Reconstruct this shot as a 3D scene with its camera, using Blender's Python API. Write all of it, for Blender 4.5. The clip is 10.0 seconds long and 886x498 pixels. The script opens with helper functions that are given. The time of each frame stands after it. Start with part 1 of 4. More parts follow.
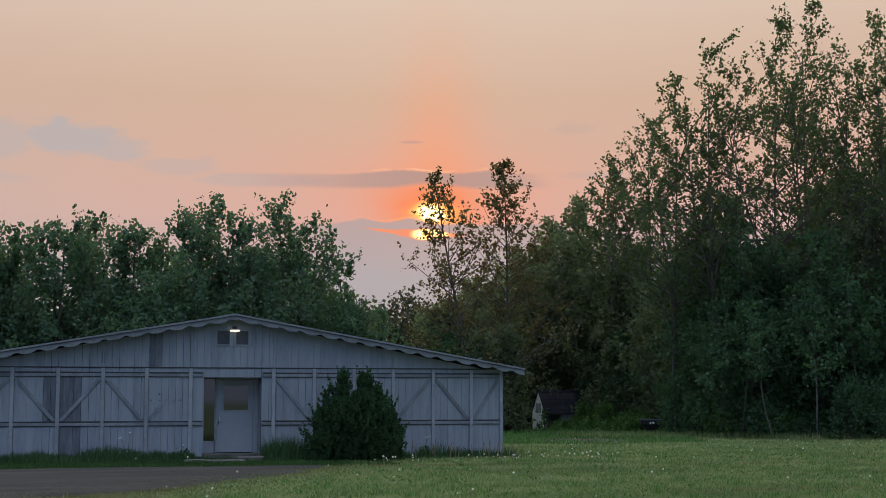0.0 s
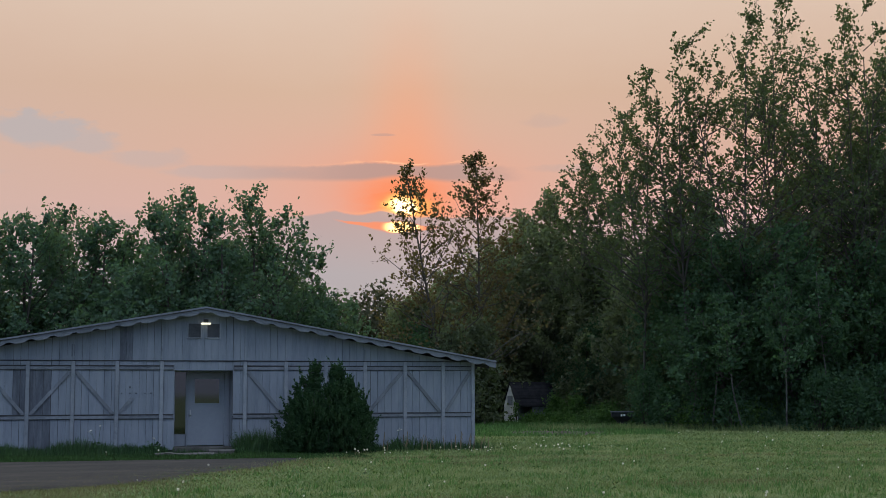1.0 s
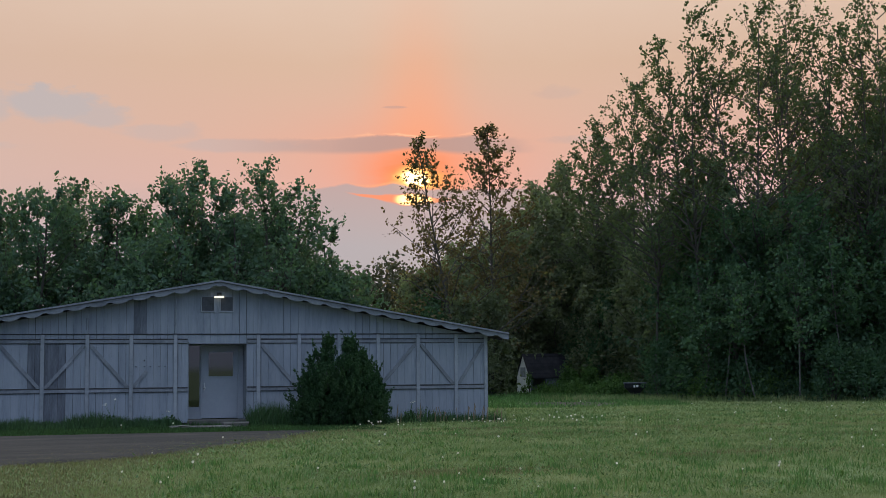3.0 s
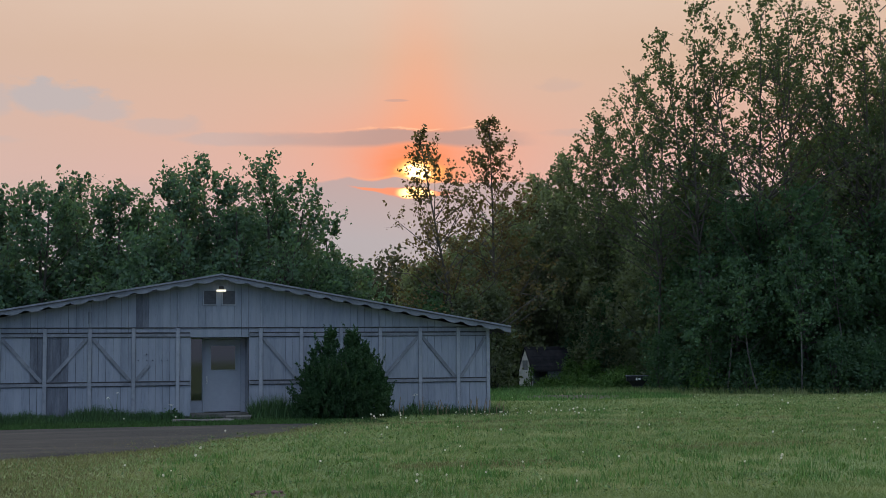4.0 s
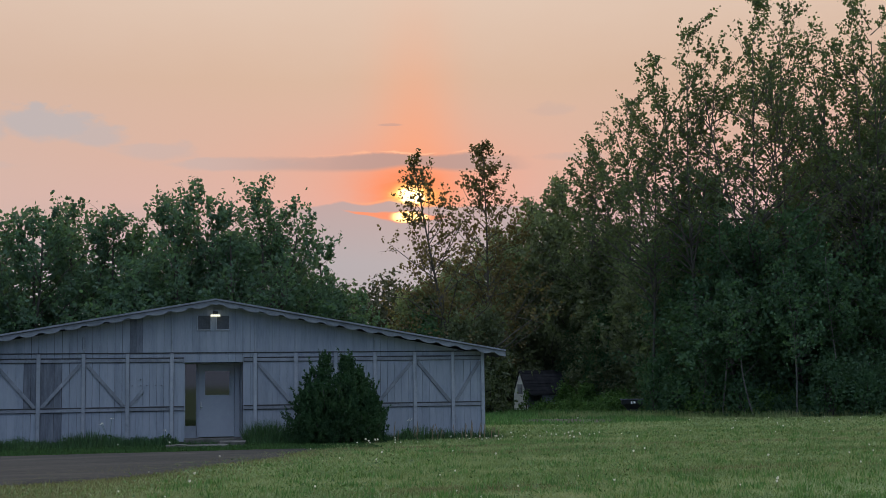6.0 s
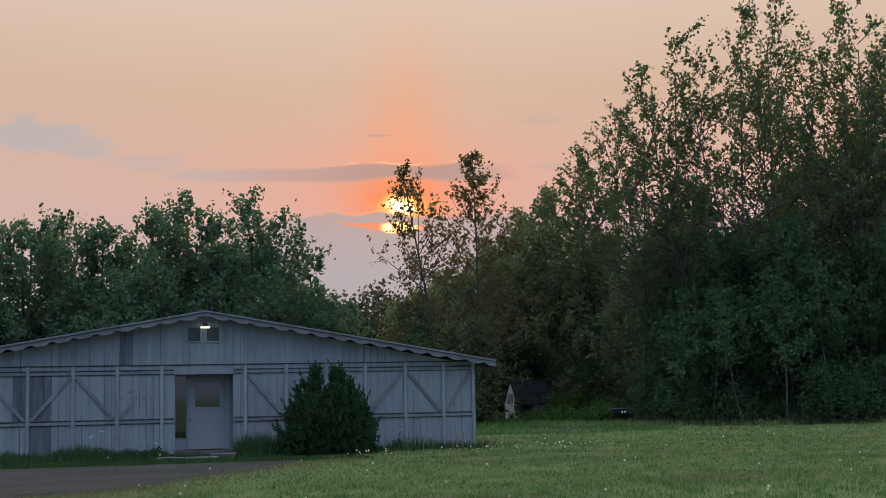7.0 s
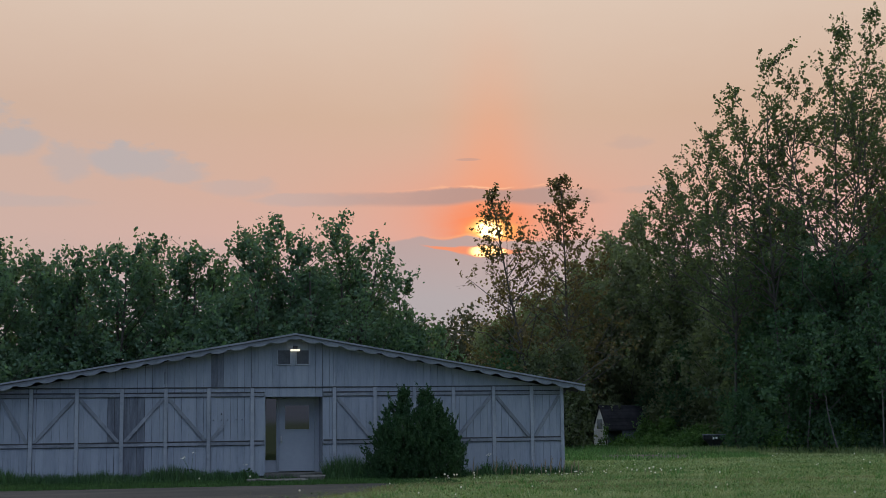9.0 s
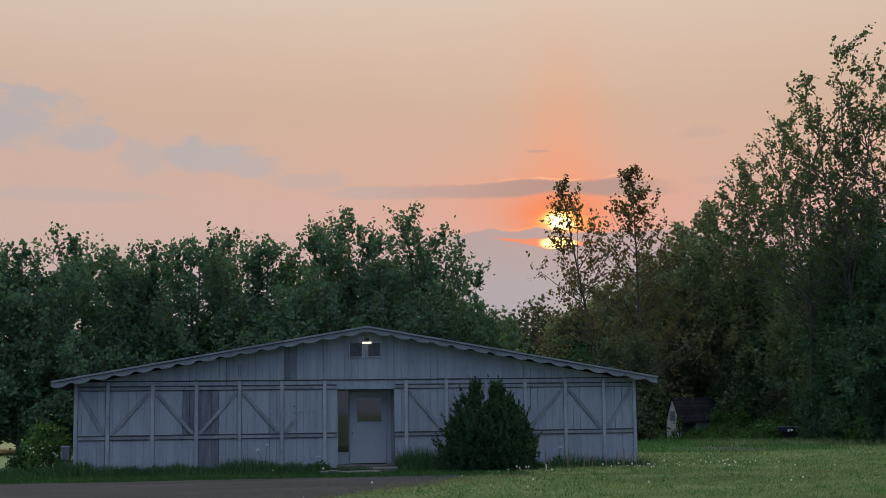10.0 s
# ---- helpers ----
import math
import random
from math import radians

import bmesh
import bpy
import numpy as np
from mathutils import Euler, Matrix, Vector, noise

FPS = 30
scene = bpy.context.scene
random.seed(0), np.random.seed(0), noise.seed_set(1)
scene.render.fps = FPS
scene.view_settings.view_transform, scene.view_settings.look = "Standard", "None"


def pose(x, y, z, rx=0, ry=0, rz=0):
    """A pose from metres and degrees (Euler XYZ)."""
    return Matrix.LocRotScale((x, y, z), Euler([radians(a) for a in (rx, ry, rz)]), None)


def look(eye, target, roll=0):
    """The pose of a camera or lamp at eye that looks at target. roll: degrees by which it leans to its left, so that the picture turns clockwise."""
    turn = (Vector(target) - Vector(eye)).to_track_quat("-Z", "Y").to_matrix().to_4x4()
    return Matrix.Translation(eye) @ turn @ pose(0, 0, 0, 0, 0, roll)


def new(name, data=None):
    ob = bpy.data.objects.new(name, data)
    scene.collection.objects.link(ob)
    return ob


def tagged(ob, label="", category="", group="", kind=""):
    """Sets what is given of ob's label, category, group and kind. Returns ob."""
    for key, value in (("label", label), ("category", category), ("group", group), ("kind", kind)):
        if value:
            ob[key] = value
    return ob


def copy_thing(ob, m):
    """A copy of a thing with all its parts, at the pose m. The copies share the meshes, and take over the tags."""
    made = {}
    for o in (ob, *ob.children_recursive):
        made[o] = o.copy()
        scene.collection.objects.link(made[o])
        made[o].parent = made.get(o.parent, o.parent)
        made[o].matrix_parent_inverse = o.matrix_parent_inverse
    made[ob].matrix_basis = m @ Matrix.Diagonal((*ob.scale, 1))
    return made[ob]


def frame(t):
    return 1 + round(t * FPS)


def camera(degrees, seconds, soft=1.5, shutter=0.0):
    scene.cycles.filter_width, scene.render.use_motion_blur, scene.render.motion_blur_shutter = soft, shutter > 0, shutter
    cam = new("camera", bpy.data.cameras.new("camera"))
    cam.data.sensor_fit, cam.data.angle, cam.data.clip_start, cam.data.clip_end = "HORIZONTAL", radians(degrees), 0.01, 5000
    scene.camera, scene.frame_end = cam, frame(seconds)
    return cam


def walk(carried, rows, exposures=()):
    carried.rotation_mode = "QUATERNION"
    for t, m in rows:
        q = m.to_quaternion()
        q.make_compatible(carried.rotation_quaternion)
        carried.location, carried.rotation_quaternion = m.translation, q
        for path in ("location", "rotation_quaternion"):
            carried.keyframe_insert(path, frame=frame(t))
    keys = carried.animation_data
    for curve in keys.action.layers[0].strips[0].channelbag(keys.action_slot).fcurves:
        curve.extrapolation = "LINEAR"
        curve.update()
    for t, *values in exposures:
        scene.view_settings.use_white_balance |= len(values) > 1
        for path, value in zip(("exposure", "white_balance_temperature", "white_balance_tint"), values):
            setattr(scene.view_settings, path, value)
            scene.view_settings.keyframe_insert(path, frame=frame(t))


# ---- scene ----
# ---- camera: it stands at eye height on the lawn and turns ----
EYE = 1.6
cam = camera(36.15, 10.0, soft=0.7)
ROWS = [  # seconds, yaw to the right of the barn's normal, pitch, roll
    (0.0, 14.758, 6.366, 0.055),
    (0.5, 15.460, 6.326, 0.064),
    (1.0, 15.953, 6.056, 0.165),
    (1.5, 15.791, 5.641, 0.253),
    (2.0, 15.699, 5.484, 0.446),
    (2.5, 15.468, 5.190, 0.422),
    (4.0, 15.340, 4.602, 0.526),
    (4.5, 14.841, 4.864, 0.377),
    (5.0, 14.678, 4.865, 0.236),
    (5.5, 14.886, 4.997, 0.268),
    (6.0, 15.596, 5.612, 0.758),
    (7.5, 16.055, 6.216, 1.178),
    (8.0, 15.443, 6.679, 0.664),
    (8.5, 14.195, 6.912, 0.330),
    (9.0, 12.295, 7.103, 0.657),
    (9.5, 11.091, 7.083, 0.822),
    (10.0, 9.300, 6.812, 0.700),
]
walk(cam, [(t, pose(0, 0, EYE, 0, 0, -yaw) @ pose(0, 0, 0, 90 + pitch) @ pose(0, 0, 0, 0, 0, -roll)) for t, yaw, pitch, roll in ROWS],
     exposures=[(0.0, 0.0), (1.0, 0.04), (2.0, 0.08), (4.0, 0.11), (5.5, 0.10), (6.5, 0.06), (7.5, 0.04), (8.5, 0.0), (10.0, -0.03)])

# ---- sky, sun ----
SUN_AZ, SUN_EL = 14.27, 7.5


class Nodes:
    """Short hand for building node trees."""

    def __init__(self, tree):
        self.tree = tree
        tree.nodes.clear()

    def add(self, kind, **inputs):
        return self.tree.nodes.new(kind)

    def put(self, value, socket):
        if isinstance(value, bpy.types.NodeSocket):
            self.tree.links.new(value, socket)
        elif value is not None:
            socket.default_value = value

    def math(self, op, a, b=None, c=None, clamp=False):
        n = self.tree.nodes.new("ShaderNodeMath")
        n.operation, n.use_clamp = op, clamp
        for v, s in zip((a, b, c), n.inputs):
            self.put(v, s)
        return n.outputs[0]

    def mix(self, fac, a, b, blend="MIX"):
        n = self.tree.nodes.new("ShaderNodeMix")
        n.data_type, n.blend_type = "RGBA", blend
        self.put(fac, n.inputs[0]), self.put(a, n.inputs[6]), self.put(b, n.inputs[7])
        return n.outputs[2]

    def ramp(self, fac, stops, smooth=False):
        n = self.tree.nodes.new("ShaderNodeValToRGB")
        if smooth:
            n.color_ramp.interpolation = "EASE"
        e = n.color_ramp.elements
        while len(e) < len(stops):
            e.new(0.5)
        for el, (p, c) in zip(e, stops):
            el.position, el.color = p, (*c, 1) if len(c) == 3 else c
        self.put(fac, n.inputs[0])
        return n.outputs[0]

    def noise(self, vector, scale, detail=4.0, rough=0.55, distort=0.0):
        n = self.tree.nodes.new("ShaderNodeTexNoise")
        self.put(vector, n.inputs["Vector"])
        for k, v in (("Scale", scale), ("Detail", detail), ("Roughness", rough), ("Distortion", distort)):
            n.inputs[k].default_value = v
        return n.outputs["Fac"]

    def step(self, value, lo, hi):
        n = self.tree.nodes.new("ShaderNodeMapRange")
        n.interpolation_type = "SMOOTHSTEP"
        self.put(value, n.inputs[0])
        n.inputs[1].default_value, n.inputs[2].default_value = lo, hi
        return n.outputs[0]

    def bell(self, value, centre, width):
        d = self.math("DIVIDE", self.math("SUBTRACT", value, centre), width)
        return self.math("POWER", 2.718, self.math("MULTIPLY", self.math("MULTIPLY", d, d), -1.0))

    def vec(self, x, y, z):
        n = self.tree.nodes.new("ShaderNodeCombineXYZ")
        for v, s in zip((x, y, z), n.inputs):
            self.put(v, s)
        return n.outputs[0]


def lin(r, g, b):
    return tuple(((c / 255 + 0.055) / 1.055) ** 2.4 if c > 10 else c / 3294 for c in (r, g, b))


def build_sky():
    world = bpy.data.worlds.new("sunset_sky")
    world.use_nodes = True
    scene.world = world
    n = Nodes(world.node_tree)
    coord = n.add("ShaderNodeTexCoord")
    sep = n.add("ShaderNodeSeparateXYZ")
    n.put(coord.outputs["Generated"], sep.inputs[0])
    x, y, z = sep.outputs
    el = n.math("MULTIPLY", n.math("ARCSINE", z), 57.2958)
    az = n.math("MULTIPLY", n.math("ARCTAN2", x, y), 57.2958)
    flat = n.vec(n.math("MULTIPLY", az, 0.5), el, 0.0)
    wob = n.math("SUBTRACT", n.noise(flat, 0.55, 6, 0.6), 0.5)
    fine = n.math("SUBTRACT", n.noise(flat, 1.9, 5, 0.6), 0.5)
    # clear air: colour by height
    t = n.math("DIVIDE", n.math("ADD", el, n.math("MULTIPLY", wob, 1.0)), 90.0, clamp=True)
    air = n.ramp(t, [(0.0, lin(160, 160, 172)), (0.055, lin(176, 166, 175)), (0.085, lin(216, 175, 166)), (0.105, lin(217, 176, 160)),
                     (0.14, lin(214, 180, 158)), (0.19, lin(224, 200, 182)), (0.30, (0.86, 0.80, 0.74)), (0.55, (1.40, 1.58, 1.80)), (1.0, (1.95, 2.28, 2.78))])
    # the afterglow fades to a paler grey on the far side of the cloud banks
    air = n.mix(n.math("MULTIPLY", n.step(az, 9.0, -9.0), n.math("MULTIPLY", n.bell(el, 8.0, 6.0), 0.6)), air, (*lin(207, 184, 173), 1))
    # away from the sunset the sky turns dim and blue
    side = n.math("COSINE", n.math("MULTIPLY", n.math("SUBTRACT", az, SUN_AZ), 0.0174533))
    east = n.step(side, 0.55, -0.55)
    low = n.step(el, 70.0, 25.0)
    air = n.mix(n.math("MULTIPLY", n.math("MULTIPLY", east, low), 0.92), air, (*EAST, 1))
    air = n.mix(n.math("MULTIPLY", n.math("MULTIPLY", east, n.bell(el, 1.5, 5.0)), 0.6), air, (0.42, 0.38, 0.45, 1))
    # sunset glow round the sun, and a pillar above it
    glow = n.math("MULTIPLY", n.bell(az, SUN_AZ, 5.2), n.bell(el, 8.4, 2.2))
    pillar = n.math("MULTIPLY", n.bell(az, SUN_AZ + 0.2, 1.8), n.bell(el, 8.6, 5.2))
    core = n.math("MULTIPLY", n.bell(n.math("ADD", az, n.math("MULTIPLY", wob, 1.5)), SUN_AZ, 1.75), n.bell(el, 8.1, 1.0))
    col = n.mix(n.math("MULTIPLY", glow, 0.55), air, (*lin(246, 150, 118), 1))
    col = n.mix(n.math("MULTIPLY", pillar, 0.55), col, (*lin(255, 158, 112), 1))
    streak = n.noise(n.vec(n.math("MULTIPLY", az, 0.35), n.math("MULTIPLY", el, 1.6), 3.0), 1.6, 5, 0.62, 0.4)
    core = n.math("MULTIPLY", core, n.math("ADD", 0.45, n.math("MULTIPLY", streak, 1.0)), clamp=True)
    col = n.mix(core, col, (*lin(255, 130, 80), 1))
    # the sun's disc, blurred by thin cloud
    disc = n.math("MULTIPLY", n.bell(n.math("ADD", az, n.math("MULTIPLY", fine, 1.1)), SUN_AZ, 0.66), n.bell(n.math("ADD", el, n.math("MULTIPLY", fine, 0.5)), 7.86, 0.48))
    disc2 = n.math("MULTIPLY", n.bell(az, SUN_AZ - 0.05, 0.66), n.bell(el, 6.98, 0.32))
    halo = n.math("MULTIPLY", n.bell(n.math("ADD", az, n.math("MULTIPLY", fine, 0.8)), SUN_AZ + 0.15, 1.35), n.bell(n.math("ADD", el, n.math("MULTIPLY", fine, 0.5)), 7.75, 0.72))
    col = n.mix(n.step(halo, 0.15, 0.95), col, (1.25, 0.42, 0.11, 1))
    col = n.mix(n.step(disc, 0.06, 0.6), col, (2.2, 0.95, 0.26, 1))
    col = n.mix(n.step(disc, 0.38, 0.85), col, (5.0, 3.6, 1.7, 1))
    # banks of cloud: azimuth, height, half width, half height, softness, density, wobble
    banks = [(-9.6, 12.0, 3.6, 1.5, 0.95, 0.9), (-5.6, 11.4, 1.3, 0.75, 0.8, 1.0), (-0.8, 10.8, 2.1, 0.72, 0.9, 1.0), (-3.4, 10.5, 1.1, 0.85, 0.6, 0.9),
             (1.4, 10.3, 1.5, 0.5, 0.7, 0.9), (3.6, 9.7, 1.8, 0.45, 0.45, 0.9), (-6.4, 8.95, 4.5, 0.3, 0.4, 0.6),
             (7.0, 9.2, 3.2, 0.30, 0.55, 0.6), (13.42, 10.86, 0.55, 0.06, 0.6, 0.5), (21.0, 9.4, 1.6, 0.22, 0.45, 0.8), (20.3, 11.4, 1.0, 0.3, 0.3, 0.8)]
    mask = None
    for a, e, w, h, dens, wb in banks:
        da = n.math("DIVIDE", n.math("SUBTRACT", az, a), w)
        de = n.math("DIVIDE", n.math("SUBTRACT", n.math("ADD", el, n.math("MULTIPLY", fine, h * 1.3)), e), h)
        r = n.math("ADD", n.math("MULTIPLY", da, da), n.math("MULTIPLY", de, de))
        r = n.math("ADD", r, n.math("ADD", n.math("MULTIPLY", wob, 3.4 * wb), n.math("MULTIPLY", fine, 1.6 * wb)))
        m = n.math("MULTIPLY", n.step(r, 1.35, 0.25), dens)
        mask = m if mask is None else n.math("MAXIMUM", mask, m)
    near = n.bell(az, SUN_AZ, 7.0)
    cloud = n.mix(near, (*lin(184, 179, 182), 1), (*lin(182, 150, 145), 1))
    col = n.mix(n.math("MULTIPLY", mask, 0.85), col, cloud)
    # a long bank above the sun, its upper edge lit
    top = n.math("ADD", n.math("ADD", 9.55, n.math("MULTIPLY", fine, 0.34)), n.math("ADD", n.math("MULTIPLY", n.bell(az, 13.0, 1.5), 0.20), n.math("MULTIPLY", n.bell(az, 16.7, 0.8), 0.16)))
    under = n.math("ADD", n.math("ADD", 8.90, n.math("MULTIPLY", wob, 0.24)), n.math("MULTIPLY", n.bell(az, 14.2, 1.2), 0.20))
    span = n.math("MULTIPLY", n.step(n.math("ADD", az, n.math("MULTIPLY", wob, 3.0)), 5.0, 13.0), n.step(n.math("ADD", az, n.math("MULTIPLY", wob, 3.0)), 20.0, 17.0))
    long_bank = n.math("MULTIPLY", n.math("MULTIPLY", n.step(n.math("SUBTRACT", top, el), -0.03, 0.13), n.step(n.math("SUBTRACT", el, under), -0.10, 0.16)), span)
    col = n.mix(n.math("MULTIPLY", long_bank, 0.88), col, n.mix(near, (*lin(180, 164, 164), 1), (*lin(178, 147, 143), 1)))
    lit = n.math("MULTIPLY", n.bell(n.math("SUBTRACT", el, top), 0.015, 0.045), n.bell(az, SUN_AZ, 2.6))
    col = n.mix(n.math("MULTIPLY", lit, n.step(streak, 0.40, 0.60)), col, (*lin(255, 188, 150), 1))
    # the low bank in front of the sun, with one glowing slit
    edge = n.math("ADD", n.math("ADD", 7.42, n.math("MULTIPLY", fine, 0.26)), n.math("ADD", n.math("MULTIPLY", n.bell(az, 11.3, 0.75), 0.26), n.math("MULTIPLY", n.bell(az, 13.35, 0.8), 0.26)))
    bank = n.math("MULTIPLY", n.step(n.math("SUBTRACT", edge, el), -0.03, 0.09), n.step(n.math("ABSOLUTE", n.math("SUBTRACT", az, 14.5)), 9.5, 3.8))
    middle = n.math("ADD", 6.97, n.math("MULTIPLY", n.math("MAXIMUM", n.math("SUBTRACT", 13.6, az), 0.0), 0.14))
    half = n.math("ADD", 0.04, n.math("MULTIPLY", n.bell(az, 13.9, 1.2), 0.20))
    away = n.math("DIVIDE", n.math("ABSOLUTE", n.math("SUBTRACT", n.math("ADD", el, n.math("MULTIPLY", fine, 0.22)), middle)), half)
    slit = n.math("MULTIPLY", n.step(away, 1.25, 0.55), n.step(n.math("ABSOLUTE", n.math("SUBTRACT", n.math("ADD", az, wob), 13.7)), 2.5, 1.5))
    haze = n.ramp(n.math("DIVIDE", el, 10.0, clamp=True), [(0.0, lin(165, 162, 172)), (0.5, lin(173, 167, 174)), (0.78, lin(184, 160, 160))])
    col = n.mix(n.math("MULTIPLY", bank, 0.95), col, haze)
    fringe = n.math("MULTIPLY", n.bell(n.math("SUBTRACT", el, edge), 0.03, 0.05), n.bell(az, 13.6, 1.6))
    col = n.mix(n.math("MULTIPLY", fringe, 0.6), col, (*lin(255, 176, 128), 1))
    col = n.mix(n.math("MULTIPLY", slit, 0.9), col, (*lin(252, 142, 102), 1))
    col = n.mix(n.step(n.math("MULTIPLY", disc2, slit), 0.10, 0.6), col, (4.0, 2.2, 0.75, 1))
    # a physical sky under the same sun adds its share
    sky = n.add("ShaderNodeTexSky")
    sky.sky_type, sky.sun_disc = "NISHITA", False
    sky.sun_elevation, sky.sun_rotation = radians(SUN_EL), radians(SUN_AZ)
    sky.dust_density = 3.0
    bg1, bg2, both, out = n.add("ShaderNodeBackground"), n.add("ShaderNodeBackground"), n.add("ShaderNodeAddShader"), n.add("ShaderNodeOutputWorld")
    n.put(col, bg1.inputs[0]), n.put(sky.outputs[0], bg2.inputs[0])
    bg1.inputs[1].default_value, bg2.inputs[1].default_value = SKY_GAIN, 0.0008
    n.put(bg1.outputs[0], both.inputs[0]), n.put(bg2.outputs[0], both.inputs[1]), n.put(both.outputs[0], out.inputs[0])


EAST, SKY_GAIN = (0.29, 0.46, 0.76), 0.95
build_sky()
sun = new("sun", bpy.data.lights.new("sun", "SUN"))
sun.data.energy, sun.data.angle, sun.data.color = 1.4, radians(6), (1.0, 0.50, 0.24)
to_sun = Vector((math.sin(radians(SUN_AZ)) * math.cos(radians(SUN_EL)), math.cos(radians(SUN_AZ)) * math.cos(radians(SUN_EL)), math.sin(radians(SUN_EL))))
sun.matrix_world = look(to_sun * 200, (0, 0, 0))


# ---- materials ----
def material(name, colours, scale, rough=0.8, metal=0.0, grain=0.0, grain_scale=60.0, stretch=(1, 1, 1), island=0.0, piece=0.0, through_light=0.0, coords="Object", spec=0.3, ior=1.45):
    """colours: dark to light stops, mixed by noise at two scales; grain: bump; island and piece: variation from piece to piece."""
    mat = bpy.data.materials.new(name)
    mat.use_nodes = True
    n = Nodes(mat.node_tree)
    tc, mp = n.add("ShaderNodeTexCoord"), n.add("ShaderNodeMapping")
    n.put(tc.outputs[coords], mp.inputs[0])
    mp.inputs["Scale"].default_value = stretch
    v = mp.outputs[0]
    big, small = n.noise(v, scale, 5, 0.6), n.noise(v, scale * 9, 4, 0.6)
    f = n.math("ADD", n.math("MULTIPLY", big, 0.65), n.math("MULTIPLY", small, 0.35))
    k = len(colours) - 1
    col = n.ramp(f, [(0.34 + 0.32 * i / k, c) for i, c in enumerate(colours)])
    if island or piece:
        if island:
            rnd = n.add("ShaderNodeNewGeometry").outputs["Random Per Island"]
        else:
            rnd = n.add("ShaderNodeObjectInfo").outputs["Random"]
        amount = island or piece
        gain = n.math("ADD", n.math("MULTIPLY", rnd, 2 * amount), 1 - amount)
        col = n.mix(1.0, col, n.vec(gain, gain, gain), "MULTIPLY")
    p, out = n.add("ShaderNodeBsdfPrincipled"), n.add("ShaderNodeOutputMaterial")
    n.put(col, p.inputs["Base Color"])
    p.inputs["Roughness"].default_value, p.inputs["Metallic"].default_value = rough, metal
    p.inputs["Specular IOR Level"].default_value, p.inputs["IOR"].default_value = spec, ior
    if grain:
        b = n.add("ShaderNodeBump")
        b.inputs["Strength"].default_value, b.inputs["Distance"].default_value = grain, 0.01
        n.put(n.noise(v, grain_scale, 5, 0.65), b.inputs["Height"])
        n.put(b.outputs[0], p.inputs["Normal"])
    shader = p.outputs[0]
    if through_light:
        tr, ms = n.add("ShaderNodeBsdfTranslucent"), n.add("ShaderNodeMixShader")
        n.put(n.mix(1.0, col, (1.1, 1.25, 0.6, 1), "MULTIPLY"), tr.inputs[0])
        ms.inputs[0].default_value = through_light
        n.put(shader, ms.inputs[1]), n.put(tr.outputs[0], ms.inputs[2])
        shader = ms.outputs[0]
    n.put(shader, out.inputs[0])
    return mat


def glowing(name, colour, strength):
    mat = bpy.data.materials.new(name)
    mat.use_nodes = True
    n = Nodes(mat.node_tree)
    e, out = n.add("ShaderNodeEmission"), n.add("ShaderNodeOutputMaterial")
    e.inputs[0].default_value, e.inputs[1].default_value = (*colour, 1), strength
    n.put(e.outputs[0], out.inputs[0])
    return mat


PAINT = material("weathered_wall_paint", [(0.200, 0.220, 0.252), (0.256, 0.276, 0.312), (0.288, 0.308, 0.344)], 1.1, 0.8, grain=0.15, grain_scale=25, stretch=(3, 3, 0.5), piece=0.05, coords="Generated")
PAINT_BOARD = material("weathered_board_paint", [(0.180, 0.204, 0.248), (0.240, 0.266, 0.312), (0.276, 0.304, 0.348)], 0.8, 0.8, grain=0.2, grain_scale=30, stretch=(5, 5, 0.6), piece=0.05)
TRIM = material("grey_trim_paint", [(0.184, 0.204, 0.236), (0.252, 0.272, 0.308), (0.296, 0.316, 0.352)], 2.2, 0.75, grain=0.25, grain_scale=40, piece=0.08)
BRACE = material("worn_brace_paint", [(0.120, 0.132, 0.156), (0.176, 0.192, 0.220), (0.232, 0.248, 0.280)], 2.6, 0.8, grain=0.3, grain_scale=40, piece=0.12)
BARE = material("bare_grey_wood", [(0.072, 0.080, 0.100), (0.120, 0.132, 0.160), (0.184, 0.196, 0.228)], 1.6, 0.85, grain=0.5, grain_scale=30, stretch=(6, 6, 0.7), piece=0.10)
VENT = material("dark_vent_board", [(0.05, 0.055, 0.065), (0.10, 0.108, 0.125)], 3.0, 0.8, grain=0.3)
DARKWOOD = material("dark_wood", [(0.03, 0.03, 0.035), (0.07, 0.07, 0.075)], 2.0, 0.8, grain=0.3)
FASCIA = material("fascia_paint", [(0.112, 0.124, 0.144), (0.176, 0.192, 0.220), (0.224, 0.240, 0.272)], 1.5, 0.7, grain=0.25)
ROOFING = material("grey_roofing", [(0.10, 0.10, 0.11), (0.17, 0.17, 0.18)], 1.2, 0.85, grain=0.4)
DOOR = material("grey_door_paint", [(0.288, 0.312, 0.356), (0.344, 0.368, 0.412)], 0.8, 0.5, grain=0.05)
GLASS = material("double_window_glass", [(0.012, 0.012, 0.013), (0.022, 0.020, 0.020)], 0.5, 0.04, spec=0.8, ior=1.6)
METAL = material("dull_metal", [(0.5, 0.5, 0.5), (0.65, 0.65, 0.65)], 5, 0.3, metal=1.0)
CONCRETE = material("worn_concrete", [(0.07, 0.066, 0.062), (0.15, 0.143, 0.135)], 2.5, 0.9, grain=0.5)
LEAF = material("aspen_leaf", [(0.074, 0.128, 0.098), (0.093, 0.153, 0.112), (0.112, 0.165, 0.114)], 0.35, 0.8, island=0.14, through_light=0.5, spec=0.1)
